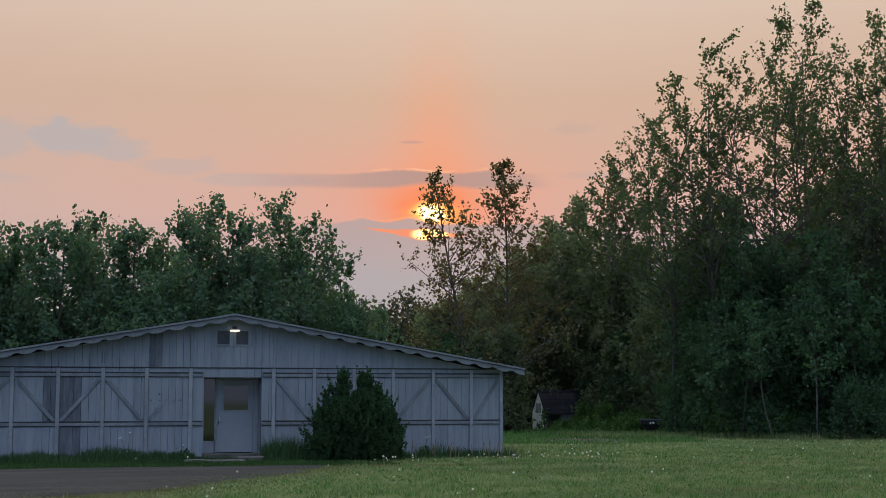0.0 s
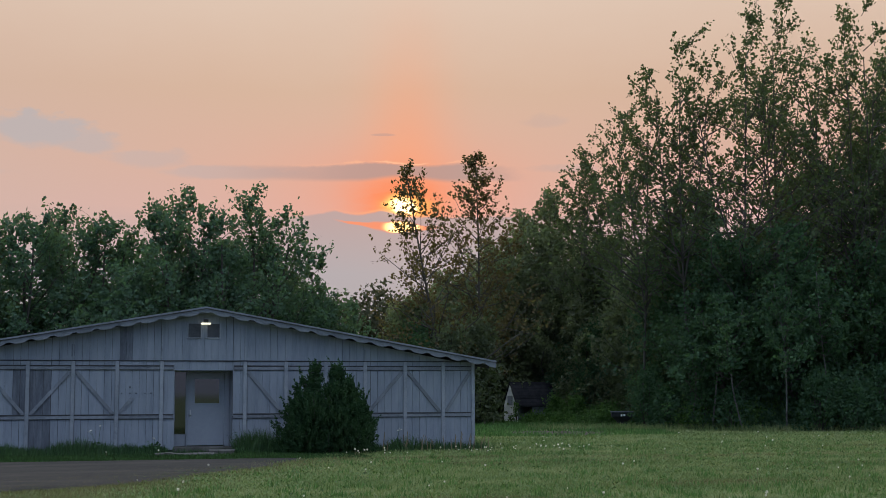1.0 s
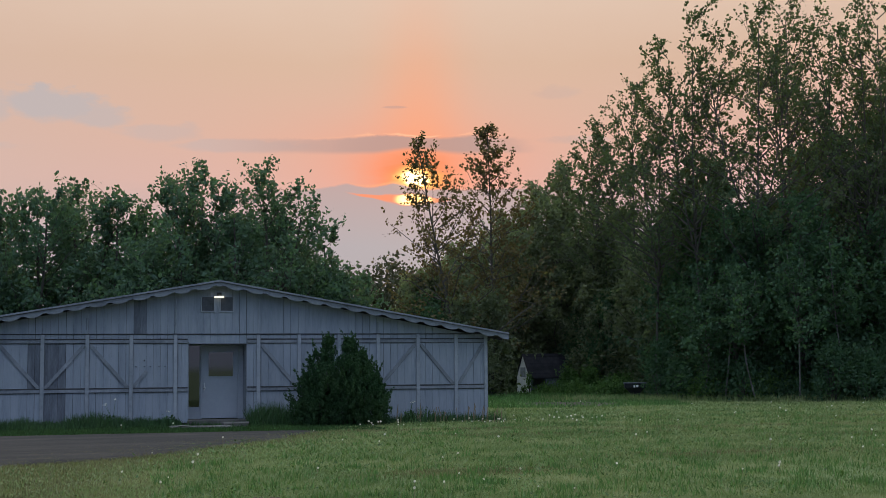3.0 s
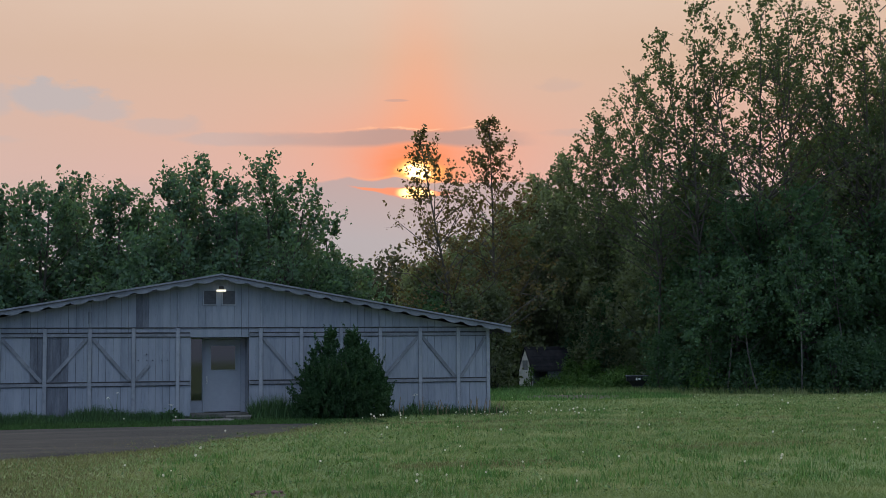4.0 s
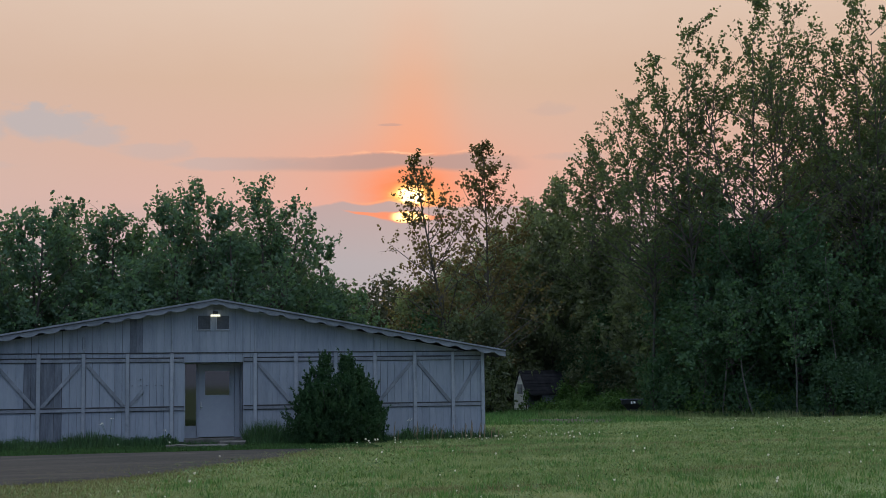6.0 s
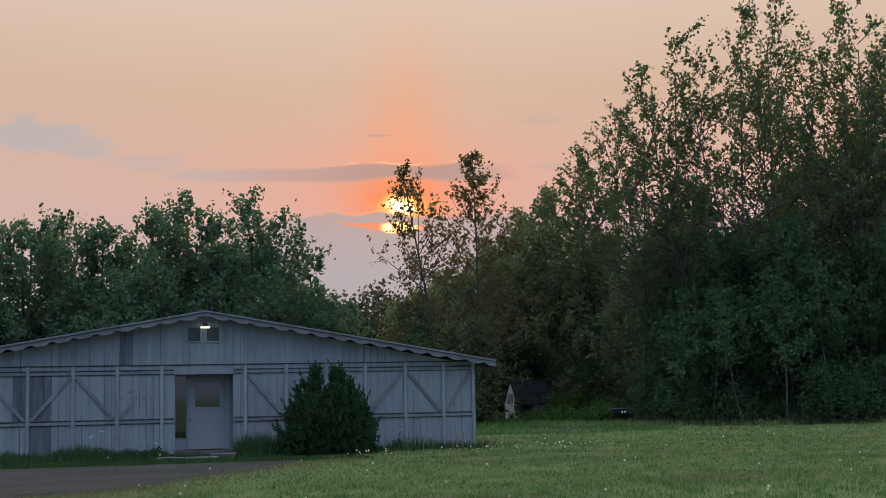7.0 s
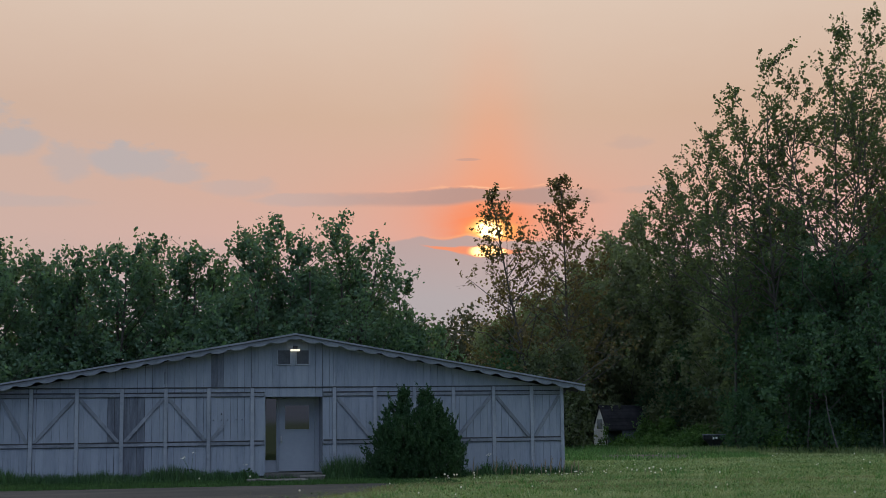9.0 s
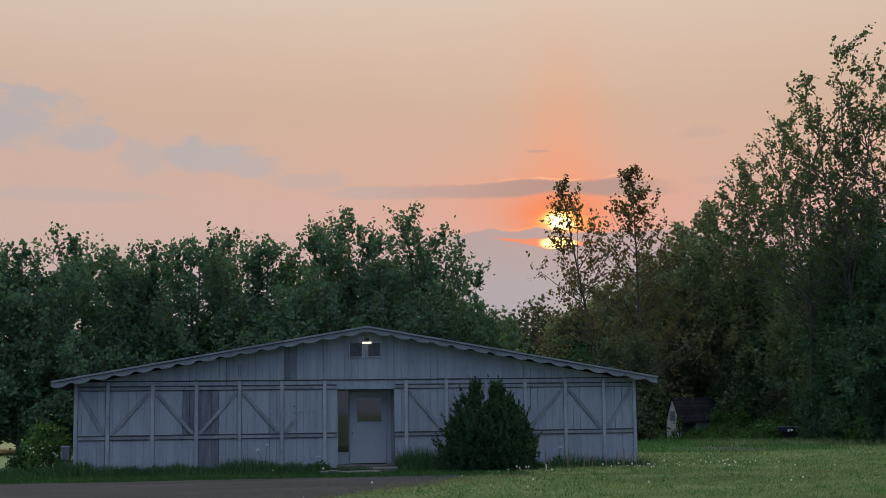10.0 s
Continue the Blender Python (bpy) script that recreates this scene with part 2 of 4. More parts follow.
LEAF_LOW = material("hazel_leaf", [(0.053, 0.102, 0.066), (0.069, 0.126, 0.077), (0.087, 0.140, 0.084)], 0.5, 0.75, island=0.18, through_light=0.5, spec=0.1)
LEAF_BRIGHT = material("bright_bush_leaf", [(0.065, 0.125, 0.045), (0.09, 0.165, 0.055), (0.125, 0.19, 0.07)], 0.6, 0.7, island=0.35, through_light=0.4, spec=0.1)
# brown tint of the backlight and sun glare is put into this leaf colour
LEAF_GLARE = material("glare_browned_aspen_leaf", [(0.098, 0.082, 0.048), (0.124, 0.100, 0.056), (0.150, 0.116, 0.062)], 0.4, 0.8, island=0.25, through_light=0.42, spec=0.1)
LEAF_ASPEN = material("tall_aspen_leaf", [(0.064, 0.088, 0.056), (0.082, 0.110, 0.066), (0.104, 0.124, 0.070)], 0.4, 0.8, island=0.18, through_light=0.5, spec=0.1)
# warm sunset haze over the middle wood, put into a lighter olive leaf colour
LEAF_HAZE = material("haze_lightened_leaf", [(0.120, 0.145, 0.100), (0.148, 0.174, 0.116), (0.172, 0.188, 0.124)], 0.35, 0.8, island=0.16, through_light=0.5, spec=0.1)
# the far woods' brownish haze is mixed into their leaf colour
LEAF_FAR = material("haze_tinted_far_leaf", [(0.060, 0.066, 0.045), (0.080, 0.082, 0.052), (0.100, 0.094, 0.058)], 0.3, 0.8, island=0.3, through_light=0.2, spec=0.1)
CEDAR = material("cedar_leaf", [(0.026, 0.058, 0.030), (0.037, 0.074, 0.036), (0.050, 0.088, 0.040)], 1.5, 0.8, island=0.22, through_light=0.2, spec=0.05)
BARK = material("aspen_bark", [(0.05, 0.047, 0.04), (0.10, 0.095, 0.085), (0.19, 0.18, 0.165)], 1.5, 0.85, grain=0.5)
PALE = material("pale_bark", [(0.07, 0.067, 0.06), (0.13, 0.125, 0.115), (0.20, 0.195, 0.18)], 2.0, 0.85, grain=0.3)
BARK_DARK = material("dark_bark", [(0.05, 0.047, 0.042), (0.10, 0.092, 0.082)], 1.5, 0.9)
GRASS = material("lawn_blade", [(0.098, 0.150, 0.054), (0.178, 0.226, 0.090), (0.30, 0.295, 0.155)], 0.40, 0.6, island=0.15, through_light=0.25)
TALLGRASS = material("tall_grass_blade", [(0.030, 0.072, 0.030), (0.042, 0.092, 0.035), (0.060, 0.108, 0.040)], 0.8, 0.6, island=0.4, through_light=0.25)
VERGE = material("verge_blade", [(0.032, 0.068, 0.028), (0.044, 0.088, 0.033), (0.060, 0.104, 0.040)], 0.7, 0.7, island=0.4, through_light=0.3, spec=0.1)
CLEARING = material("clearing_blade", [(0.072, 0.145, 0.054), (0.098, 0.185, 0.066), (0.132, 0.205, 0.080)], 0.5, 0.7, island=0.35, through_light=0.35, spec=0.1)
WEED = material("broad_weed_leaf", [(0.045, 0.092, 0.030), (0.078, 0.138, 0.042), (0.135, 0.190, 0.062)], 0.9, 0.6, island=0.45, through_light=0.3)
STRAW = material("dry_grass_blade", [(0.13, 0.12, 0.06), (0.22, 0.20, 0.10)], 1.0, 0.8, island=0.3, through_light=0.2)
TURF = material("turf", [(0.09, 0.13, 0.045), (0.14, 0.18, 0.065), (0.21, 0.21, 0.105)], 0.6, 0.9, grain=0.8, grain_scale=14)
GRAVEL = material("gravel", [(0.012, 0.0108, 0.0098), (0.024, 0.0212, 0.0188), (0.054, 0.046, 0.038)], 0.9, 0.95, grain=0.9, grain_scale=12, stretch=(0.3, 1.5, 1))
DIRT = material("bare_dirt", [(0.05, 0.038, 0.03), (0.10, 0.078, 0.06)], 1.5, 0.95, grain=0.8, grain_scale=10)
CLAY = material("reddish_clay", [(0.07, 0.045, 0.038), (0.14, 0.092, 0.075)], 4.0, 0.95, grain=0.9, grain_scale=20)
FLUFF = material("dandelion_fluff", [(0.74, 0.69, 0.56), (0.85, 0.8, 0.66)], 3, 0.9)
STALK = material("dry_stalk", [(0.16, 0.12, 0.07), (0.28, 0.22, 0.14)], 3, 0.9)
WHITE = material("old_white_paint", [(0.62, 0.63, 0.64), (0.80, 0.81, 0.82), (0.85, 0.86, 0.87)], 3, 0.7, grain=0.3)
SHINGLE = material("dark_shingle", [(0.020, 0.020, 0.024), (0.042, 0.042, 0.048)], 3, 0.9, grain=0.4, piece=0.2, spec=0.0)
BLACK = material("black_metal", [(0.012, 0.014, 0.016), (0.03, 0.032, 0.035)], 3, 0.5)
LAMP = glowing("lamp_lens", (1.0, 0.97, 0.78), 1.1)


# ---- mesh helpers ----
def part(name, bm, mat, parent=None, label=""):
    me = bpy.data.meshes.new(name)
    bmesh.ops.recalc_face_normals(bm, faces=bm.faces)
    bm.to_mesh(me)
    bm.free()
    me.materials.append(mat)
    ob = new(name, me)
    if parent:
        ob.parent = parent
    return tagged(ob, label)


def raw(name, verts, faces, mat, parent=None, label=""):
    me = bpy.data.meshes.new(name)
    me.from_pydata(verts, [], faces)
    me.materials.append(mat)
    ob = new(name, me)
    if parent:
        ob.parent = parent
    return tagged(ob, label)


def soup(name, verts, corners, mat, parent=None):
    """A mesh of loose faces, each with its own corners: verts (n * corners, 3)."""
    verts = np.ascontiguousarray(verts, dtype=np.float32).reshape(-1, 3)
    count = len(verts) // corners
    me = bpy.data.meshes.new(name)
    me.vertices.add(len(verts)), me.loops.add(len(verts)), me.polygons.add(count)
    me.vertices.foreach_set("co", verts.ravel())
    me.loops.foreach_set("vertex_index", np.arange(len(verts), dtype=np.int32))
    me.polygons.foreach_set("loop_start", np.arange(0, len(verts), corners, dtype=np.int32))
    me.update(calc_edges=True)
    me.materials.append(mat)
    ob = new(name, me)
    if parent:
        ob.parent = parent
    return ob


def thing(name, at, label, category, group="", kind="", turn=0.0):
    ob = new(name)
    ob.matrix_world = pose(*at, 0, 0, turn)
    return tagged(ob, label, category, group, kind)


def box(bm, x0, x1, y0, y1, z0, z1, bevel=0.0):
    r = bmesh.ops.create_cube(bm, size=1.0, matrix=Matrix.Translation(((x0 + x1) / 2, (y0 + y1) / 2, (z0 + z1) / 2)) @ Matrix.Diagonal((x1 - x0, y1 - y0, z1 - z0, 1)))
    if bevel:
        edges = list({e for v in r["verts"] for e in v.link_edges})
        bmesh.ops.bevel(bm, geom=edges, offset=bevel, segments=1, affect="EDGES")
    return bm


def boxed(name, x0, x1, y0, y1, z0, z1, mat, parent=None, label="", bevel=0.006):
    return part(name, box(bmesh.new(), x0, x1, y0, y1, z0, z1, bevel), mat, parent, label)


def beam(name, a, b, wide, y0, y1, mat, parent):
    """A straight board in the wall's plane from a to b (x, z)."""
    bm = bmesh.new()
    d = Vector((b[0] - a[0], 0, b[1] - a[1]))
    s = Vector((-d.z, 0, d.x)).normalized() * wide / 2
    ring = [Vector((a[0], 0, a[1])) + s, Vector((b[0], 0, b[1])) + s, Vector((b[0], 0, b[1])) - s, Vector((a[0], 0, a[1])) - s]
    lo = [bm.verts.new((p.x, y0, p.z)) for p in ring]
    hi = [bm.verts.new((p.x, y1, p.z)) for p in ring]
    bm.faces.new(lo), bm.faces.new(hi[::-1])
    for i in range(4):
        bm.faces.new((lo[i], hi[i], hi[(i + 1) % 4], lo[(i + 1) % 4]))
    return part(name, bm, mat, parent)


def prism(bm, outline, y0, y1):
    """An outline of (x, z) points drawn out along y."""
    lo = [bm.verts.new((x, y0, z)) for x, z in outline]
    hi = [bm.verts.new((x, y1, z)) for x, z in outline]
    bm.faces.new(lo), bm.faces.new(hi[::-1])
    for i in range(len(lo)):
        j = (i + 1) % len(lo)
        bm.faces.new((lo[i], hi[i], hi[j], lo[j]))
    return bm


def tube(points, radii, sides, verts, faces):
    """Adds a tapered tube along points to verts and faces."""
    points = np.asarray(points, float)
    start = len(verts)
    for i, p in enumerate(points):
        d = points[min(i + 1, len(points) - 1)] - points[max(i - 1, 0)]
        d = d / (np.linalg.norm(d) + 1e-9)
        u = np.cross(d, (0.3, 0.9, 0.1))
        u /= np.linalg.norm(u) + 1e-9
        w = np.cross(d, u)
        for k in range(sides):
            a = 2 * math.pi * k / sides
            verts.append(tuple(p + radii[i] * (math.cos(a) * u + math.sin(a) * w)))
    for i in range(len(points) - 1):
        for k in range(sides):
            a, b = start + i * sides + k, start + i * sides + (k + 1) % sides
            faces.append((a, b, b + sides, a + sides))


def leaf_quads(rng, centres, size, spread=0.35, droop=0.0):
    """Pointed four-cornered leaves of random turn at the centres."""
    n = len(centres)
    u = rng.normal(size=(n, 3))
    u /= np.linalg.norm(u, axis=1)[:, None]
    w = np.cross(u, rng.normal(size=(n, 3)))
    w /= np.linalg.norm(w, axis=1)[:, None] + 1e-9
    s = size * (1 - spread + 2 * spread * rng.random((n, 1)))
    c = np.asarray(centres)
    return np.stack([c - u * s * 0.5, c + w * s * 0.36, c + u * s * 0.55, c - w * s * 0.36], 1)


# ---- ground ----
def build_ground():
    bm = bmesh.new()
    xs = [-900, -400, -150, -60, -30] + list(range(-20, 46, 2)) + [60, 100, 200, 450, 900]
    ys = [-900, -300, -100, -30, -10, 0, 6] + list(range(10, 92, 2)) + [110, 150, 250, 450, 1200]
    grid = [[bm.verts.new((x, y, 0.035 * noise.noise(Vector((x * 0.13, y * 0.13, 0))) if 8 < y < 90 else 0)) for x in xs] for y in ys]
    for r0, r1 in zip(grid, grid[1:]):
        for i in range(len(xs) - 1):
            bm.faces.new((r0[i], r0[i + 1], r1[i + 1], r1[i]))
    for f in bm.faces:
        f.smooth = True
    tagged(part("ground", bm, TURF), "mown grassy ground running out to the woods", "ground", kind="structure")


build_ground()

# gravel drive: edges of the bend towards the barn, from far tip to near
DRIVE = [(6.6, 34.2), (5.6, 32.6), (4.4, 31.2), (2.9, 29.0), (1.4, 27.0), (-0.2, 25.4), (-2.0, 24.2), (-4.5, 23.0), (-9.0, 21.5), (-16.0, 19.5)]


def drive_edge(y):
    """x of the drive's lawn side at y."""
    pts = DRIVE[::-1]
    return float(np.interp(y, [p[1] for p in pts], [p[0] for p in pts]))


def on_drive(x, y):
    return y < 34.55 and x < drive_edge(y)


def build_drive():
    bm = bmesh.new()
    rows = []
    rng = random.Random(3)
    for i in range(60):
        y = 5 + 28.1 * i / 59
        edge = drive_edge(y) + 1.3 * min(1.0, (34 - y) / 4) + 2.4 * max(0.0, min(1.0, (27.5 - y) / 6)) + rng.uniform(-0.18, 0.18)
        row = []
        for k in range(13):
            x = edge - (edge + 26) * (k / 12) ** 1.6
            z = 0.045 + 0.012 * noise.noise(Vector((x * 0.7, y * 0.7, 4)))
            row.append(bm.verts.new((x, y, z - (0.06 if k == 0 else 0))))
        rows.append(row)
    for r0, r1 in zip(rows, rows[1:]):
        for k in range(12):
            bm.faces.new((r0[k], r1[k], r1[k + 1], r0[k + 1]))
    for f in bm.faces:
        f.smooth = True
    tagged(part("road", bm, GRAVEL), "worn brownish grey gravel drive with a ragged grass edge", "drive", kind="structure")


build_drive()


def patch(name, x, y, rx, ry, mat, label, z=0.05, seed=0):
    bm = bmesh.new()
    rng = random.Random(seed)
    ring = []
    for k in range(22):
        a = 2 * math.pi * k / 22
        r = rng.uniform(0.7, 1.1)
        ring.append(bm.verts.new((x + rx * r * math.cos(a), y + ry * r * math.sin(a), z - 0.05)))
    mid = bm.verts.new((x, y, z))
    for k in range(22):
        bm.faces.new((ring[k], ring[(k + 1) % 22], mid))
    tagged(part(name, bm, mat), label, "ground", kind="structure")


patch("trim_dirt_path", 19.3, 51.4, 2.6, 3.2, DIRT, "bare trodden earth near the small shed", 0.06, 1)
patch("trim_dirt_bare", 2.25, 16.0, 0.34, 0.26, CLAY, "bare reddish dirt spot in the lawn", 0.055, 2)

# ---- the barn ----
FRONT = 37.5
X0, X1, RIDGE, Z_EAVE, Z_RIDGE = -3.87, 11.64, 3.94, 2.42, 3.86
OPEN0, OPEN1, OPEN_TOP = 3.15, 4.72, 2.23
POSTS = [-2.99, -1.82, -0.66, 0.49, 1.63, 2.80, 5.05, 6.18, 7.30, 8.42, 9.58, 10.70]


def roof_z(x):
    return Z_RIDGE - (Z_RIDGE - Z_EAVE) * abs(x - RIDGE) / ((X1 - RIDGE) if x > RIDGE else (RIDGE - X0))


def build_barn():
    barn = thing("barn", (0, 0, 0), "low barn with weathered pale grey board siding and scalloped trim", "barn")
    DEEP = 13.0
    # side and back walls
    boxed("side_wall", X0 + 0.02, X0 + 0.14, FRONT + 0.06, FRONT + DEEP, 0, 2.36, PAINT, barn)
    boxed("side_wall", X1 - 0.14, X1 - 0.02, FRONT + 0.06, FRONT + DEEP, 0, 2.36, PAINT, barn)
    part("back_wall", prism(bmesh.new(), [(X0, 0), (X1, 0), (X1, roof_z(X1)), (RIDGE, roof_z(RIDGE)), (X0, roof_z(X0))], FRONT + DEEP, FRONT + DEEP + 0.1), PAINT, barn)
    # backing of the front wall behind the boards, in three pieces round the doorway
    wall = part("front_wall", prism(bmesh.new(), [(X0 + 0.02, 0), (OPEN0, 0), (OPEN0, OPEN_TOP), (OPEN1, OPEN_TOP), (OPEN1, 0), (X1 - 0.02, 0),
                                               (X1 - 0.02, roof_z(X1) - 0.02), (RIDGE, roof_z(RIDGE) - 0.02), (X0 + 0.02, roof_z(X0) - 0.02)], FRONT + 0.03, FRONT + 0.10), DARKWOOD, barn, "boarded front wall")
    # vertical boards, each its own piece
    rng = random.Random(11)
    stops = [X0, -1.03, -0.66, -0.06, 1.69, 2.03, OPEN0, OPEN1, X1]
    for s0, s1 in zip(stops, stops[1:]):
        count = max(1, round((s1 - s0) / 0.203))
        for k in range(count):
            x, x2 = s0 + (s1 - s0) * k / count, s0 + (s1 - s0) * (k + 1) / count
            xm, gap = (x + x2) / 2, rng.choice((0.0012, 0.0015, 0.002, 0.003, 0.006))
            a, b = x + gap, x2 - gap
            # below the lower rail, between the rails, above the upper rail, in the gable
            for z0, z1 in ((0.10 + rng.uniform(-0.03, 0.05), 0.972), (0.978, 2.272), (2.278, 2.475)):
                if OPEN0 < xm < OPEN1:
                    if z1 < 2.4:
                        continue
                    z0 = OPEN_TOP
                dark = z1 < 2.4 and ((-0.66 < xm < -0.06) or (-1.03 < xm < -0.66 and z1 > 2))
                lift = rng.uniform(0, 0.004)
                part("plank", prism(bmesh.new(), [(a, z0), (b, z0), (b, z1), (a, z1)], FRONT - lift, FRONT + 0.028), BARE if dark else PAINT_BOARD, wall, "bare darker unpainted board" if dark else "")
            dark = 1.69 < xm < 2.03
            out = [(a, 2.505), (b, 2.505), (b, roof_z(b) - 0.03)] + ([(RIDGE, roof_z(RIDGE) - 0.03)] if a < RIDGE < b else []) + [(a, roof_z(a) - 0.03)]
            part("plank", prism(bmesh.new(), out, FRONT - 0.012 - rng.uniform(0, 0.004), FRONT + 0.028), BARE if dark else PAINT_BOARD, wall, "bare darker unpainted board" if dark else "")
    boxed("drip_board", X0, X1, FRONT - 0.03, FRONT + 0.02, 2.478, 2.502, DARKWOOD, barn, "dark seam between upper and lower boards")
    boxed("strip", 0.44, 0.53, FRONT - 0.03, FRONT - 0.015, 2.60, 2.92, BARE, barn)
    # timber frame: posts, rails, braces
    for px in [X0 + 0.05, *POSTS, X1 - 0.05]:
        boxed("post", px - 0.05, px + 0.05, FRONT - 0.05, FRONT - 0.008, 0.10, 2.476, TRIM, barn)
        # thin darker strip painted in as the shade on the post's right side
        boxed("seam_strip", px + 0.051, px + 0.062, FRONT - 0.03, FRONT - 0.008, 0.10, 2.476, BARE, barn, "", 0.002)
    for px in (-1.82, 0.49, 2.80, 5.05, 6.18, 8.42):
        boxed("batten", px - 0.02, px + 0.02, FRONT - 0.035, FRONT - 0.016, 2.506, roof_z(px) - 0.2, TRIM, barn)
    ends = [X0 + 0.10] + [v for p in POSTS for v in (p - 0.05, p + 0.05)] + [X1 - 0.10]
    bays = list(zip(ends[::2], ends[1::2]))
    down = True
    for i, (a, b) in enumerate(bays):
        spans = [(a, b)]
        if a < OPEN0 < b:
            spans = [(a, OPEN0 - 0.02), (OPEN1 + 0.02, b)]
        for c, d in spans:
            for z in (2.235, 0.925):
                boxed("rail", c, d, FRONT - 0.036, FRONT - 0.008, z + 0.012, z + 0.098, BRACE, barn)
                # dark strips along both edges of the rail stand in for its shadow lines
                boxed("rail_shadow_strip", c, d, FRONT - 0.042, FRONT - 0.008, z + 0.100, z + 0.134, DARKWOOD, barn, "thin dark strip drawn as the rail's shadow line")
                boxed("rail_shadow_strip", c, d, FRONT - 0.024, FRONT - 0.008, z - 0.002, z + 0.010, DARKWOOD, barn, "thin dark strip drawn as the rail's shadow line", 0.002)
        if len(spans) == 2:
            down = True
            continue
        lo, hi = 1.06, 2.20
        if 1.6 < a < 2.0:
            beam("brace", (a, lo), (a + 0.36, 1.50), 0.09, FRONT - 0.035, FRONT - 0.008, BRACE, barn)
        else:
            ends_z = (hi, lo) if down else (lo, hi)
            beam("brace", (a + 0.03, ends_z[0]), (b - 0.03, ends_z[1]), 0.09, FRONT - 0.035, FRONT - 0.008, BRACE, barn)
            # dark line below the brace, its shadow made as a strip
            beam("brace_shadow_strip", (a + 0.03, ends_z[0] - 0.065), (b - 0.03, ends_z[1] - 0.065), 0.014, FRONT - 0.03, FRONT - 0.008, DARKWOOD, barn)
        down = not down
    # roof slabs
    Y0, Y1 = FRONT - 0.42, FRONT + DEEP + 0.4
    LX, RX = X0 - 0.56, X1 + 0.54
    zl, zr = roof_z(X0) - 0.56 * 0.185 + 0.16, roof_z(X1) - 0.54 * 0.187 + 0.16
    top = Z_RIDGE + 0.055
    for a, za in ((LX, zl), (RX, zr)):
        part("roof", prism(bmesh.new(), [(a, za), (RIDGE, top), (RIDGE, top - 0.09), (a, za - 0.09)], Y0 + 0.055, Y1), ROOFING, barn)
    # scalloped trim under each verge
    for side, (a, za) in enumerate(((LX, zl), (RX, zr))):
        upper, lower = [], []
        n = 420
        length = abs(RIDGE - a)
        for i in range(n + 1):
            f = i / n
            x = RIDGE + (a - RIDGE) * f
            z = top + (za - top) * f
            upper.append((x, z - 0.03))
            s = ((f * length - 0.13) / 0.553) % 1.0
            e = min(s, 1 - s)
            lower.append((x, z - 0.088 - (0.082 * math.sin(math.pi * (e - 0.06) / 0.88) ** 0.6 if e > 0.06 else 0.028 - 0.3 * e) + 0.006 * noise.noise(Vector((x * 3, side, 0)))))
        bm = bmesh.new()
        for y in (Y0 + 0.025, Y0 + 0.05):
            us = [bm.verts.new((x, y, z)) for x, z in upper]
            ls = [bm.verts.new((x, y, z)) for x, z in lower]
            for i in range(n):
                bm.faces.new((us[i], us[i + 1], ls[i + 1], ls[i]))
            if y < Y0 + 0.03:
                first = (us, ls)
            else:
                for i in range(n):
                    bm.faces.new((first[0][i], first[0][i + 1], us[i + 1], us[i]))
                    bm.faces.new((first[1][i], first[1][i + 1], ls[i + 1], ls[i]))
                bm.faces.new((first[0][n], us[n], ls[n], first[1][n]))
        part("scalloped_trim", bm, FASCIA, barn, "scalloped verge board")
        beam("drip_edge", (a, za + 0.012), (RIDGE, top + 0.012), 0.045, Y0 - 0.02, Y0 + 0.06, FASCIA, barn)
    # soffit rafters at the low ends
    for a, b, in ((LX + 0.05, X0), (X1, RX - 0.05)):
        za, zb = (zl - 0.13, roof_z(X0) + 0.02) if a < 0 else (roof_z(X1) + 0.02, zr - 0.13)
        for y in (FRONT + 0.1, FRONT + 1.3, FRONT + 2.5):
            beam("rafter_end", (a, za), (b, zb), 0.10, y, y + 0.05, DARKWOOD, barn)
    # doorway recess
    BACK = FRONT + 0.75
    boxed("recess_side", OPEN0 - 0.06, OPEN0, FRONT + 0.1, BACK + 0.1, 0.1, OPEN_TOP + 0.06, PAINT, barn)
    boxed("recess_side", OPEN1, OPEN1 + 0.06, FRONT + 0.1, BACK + 0.1, 0.1, OPEN_TOP + 0.06, PAINT, barn)
    boxed("recess_ceiling", OPEN0, OPEN1, FRONT + 0.1, BACK + 0.1, OPEN_TOP + 0.003, OPEN_TOP + 0.06, DARKWOOD, barn)
    boxed("recess_floor", OPEN0 - 0.02, OPEN1 + 0.02, FRONT - 0.06, BACK + 0.1, 0.02, 0.16, CONCRETE, barn, "concrete threshold")
    boxed("door_frame", 3.545, 3.585, BACK - 0.04, BACK + 0.06, 0.16, OPEN_TOP, DOOR, barn)
    boxed("door_frame", 4.585, 4.72, BACK - 0.04, BACK + 0.06, 0.16, OPEN_TOP, DOOR, barn)
    boxed("door_header", 3.585, 4.585, BACK - 0.04, BACK + 0.06, 2.185, OPEN_TOP, DOOR, barn)
    side = boxed("sidelight", 3.15, 3.545, BACK + 0.02, BACK + 0.06, 0.16, OPEN_TOP, DOOR, barn, "narrow grey sidelight with dark glass")
    boxed("pane", 3.23, 3.52, BACK + 0.004, BACK + 0.016, 0.50, 2.19, GLASS, side, "dark glass", 0.0)
    for a, b, c, d in ((3.20, 3.23, 0.47, 2.22), (3.52, 3.545, 0.47, 2.22)):
        boxed("stop", a, b, BACK - 0.01, BACK + 0.018, c, d, DOOR, side)
    door = boxed("door", 3.588, 4.582, BACK - 0.005, BACK + 0.04, 0.18, 2.182, DOOR, barn, "closed plain grey door with a glazed upper half")
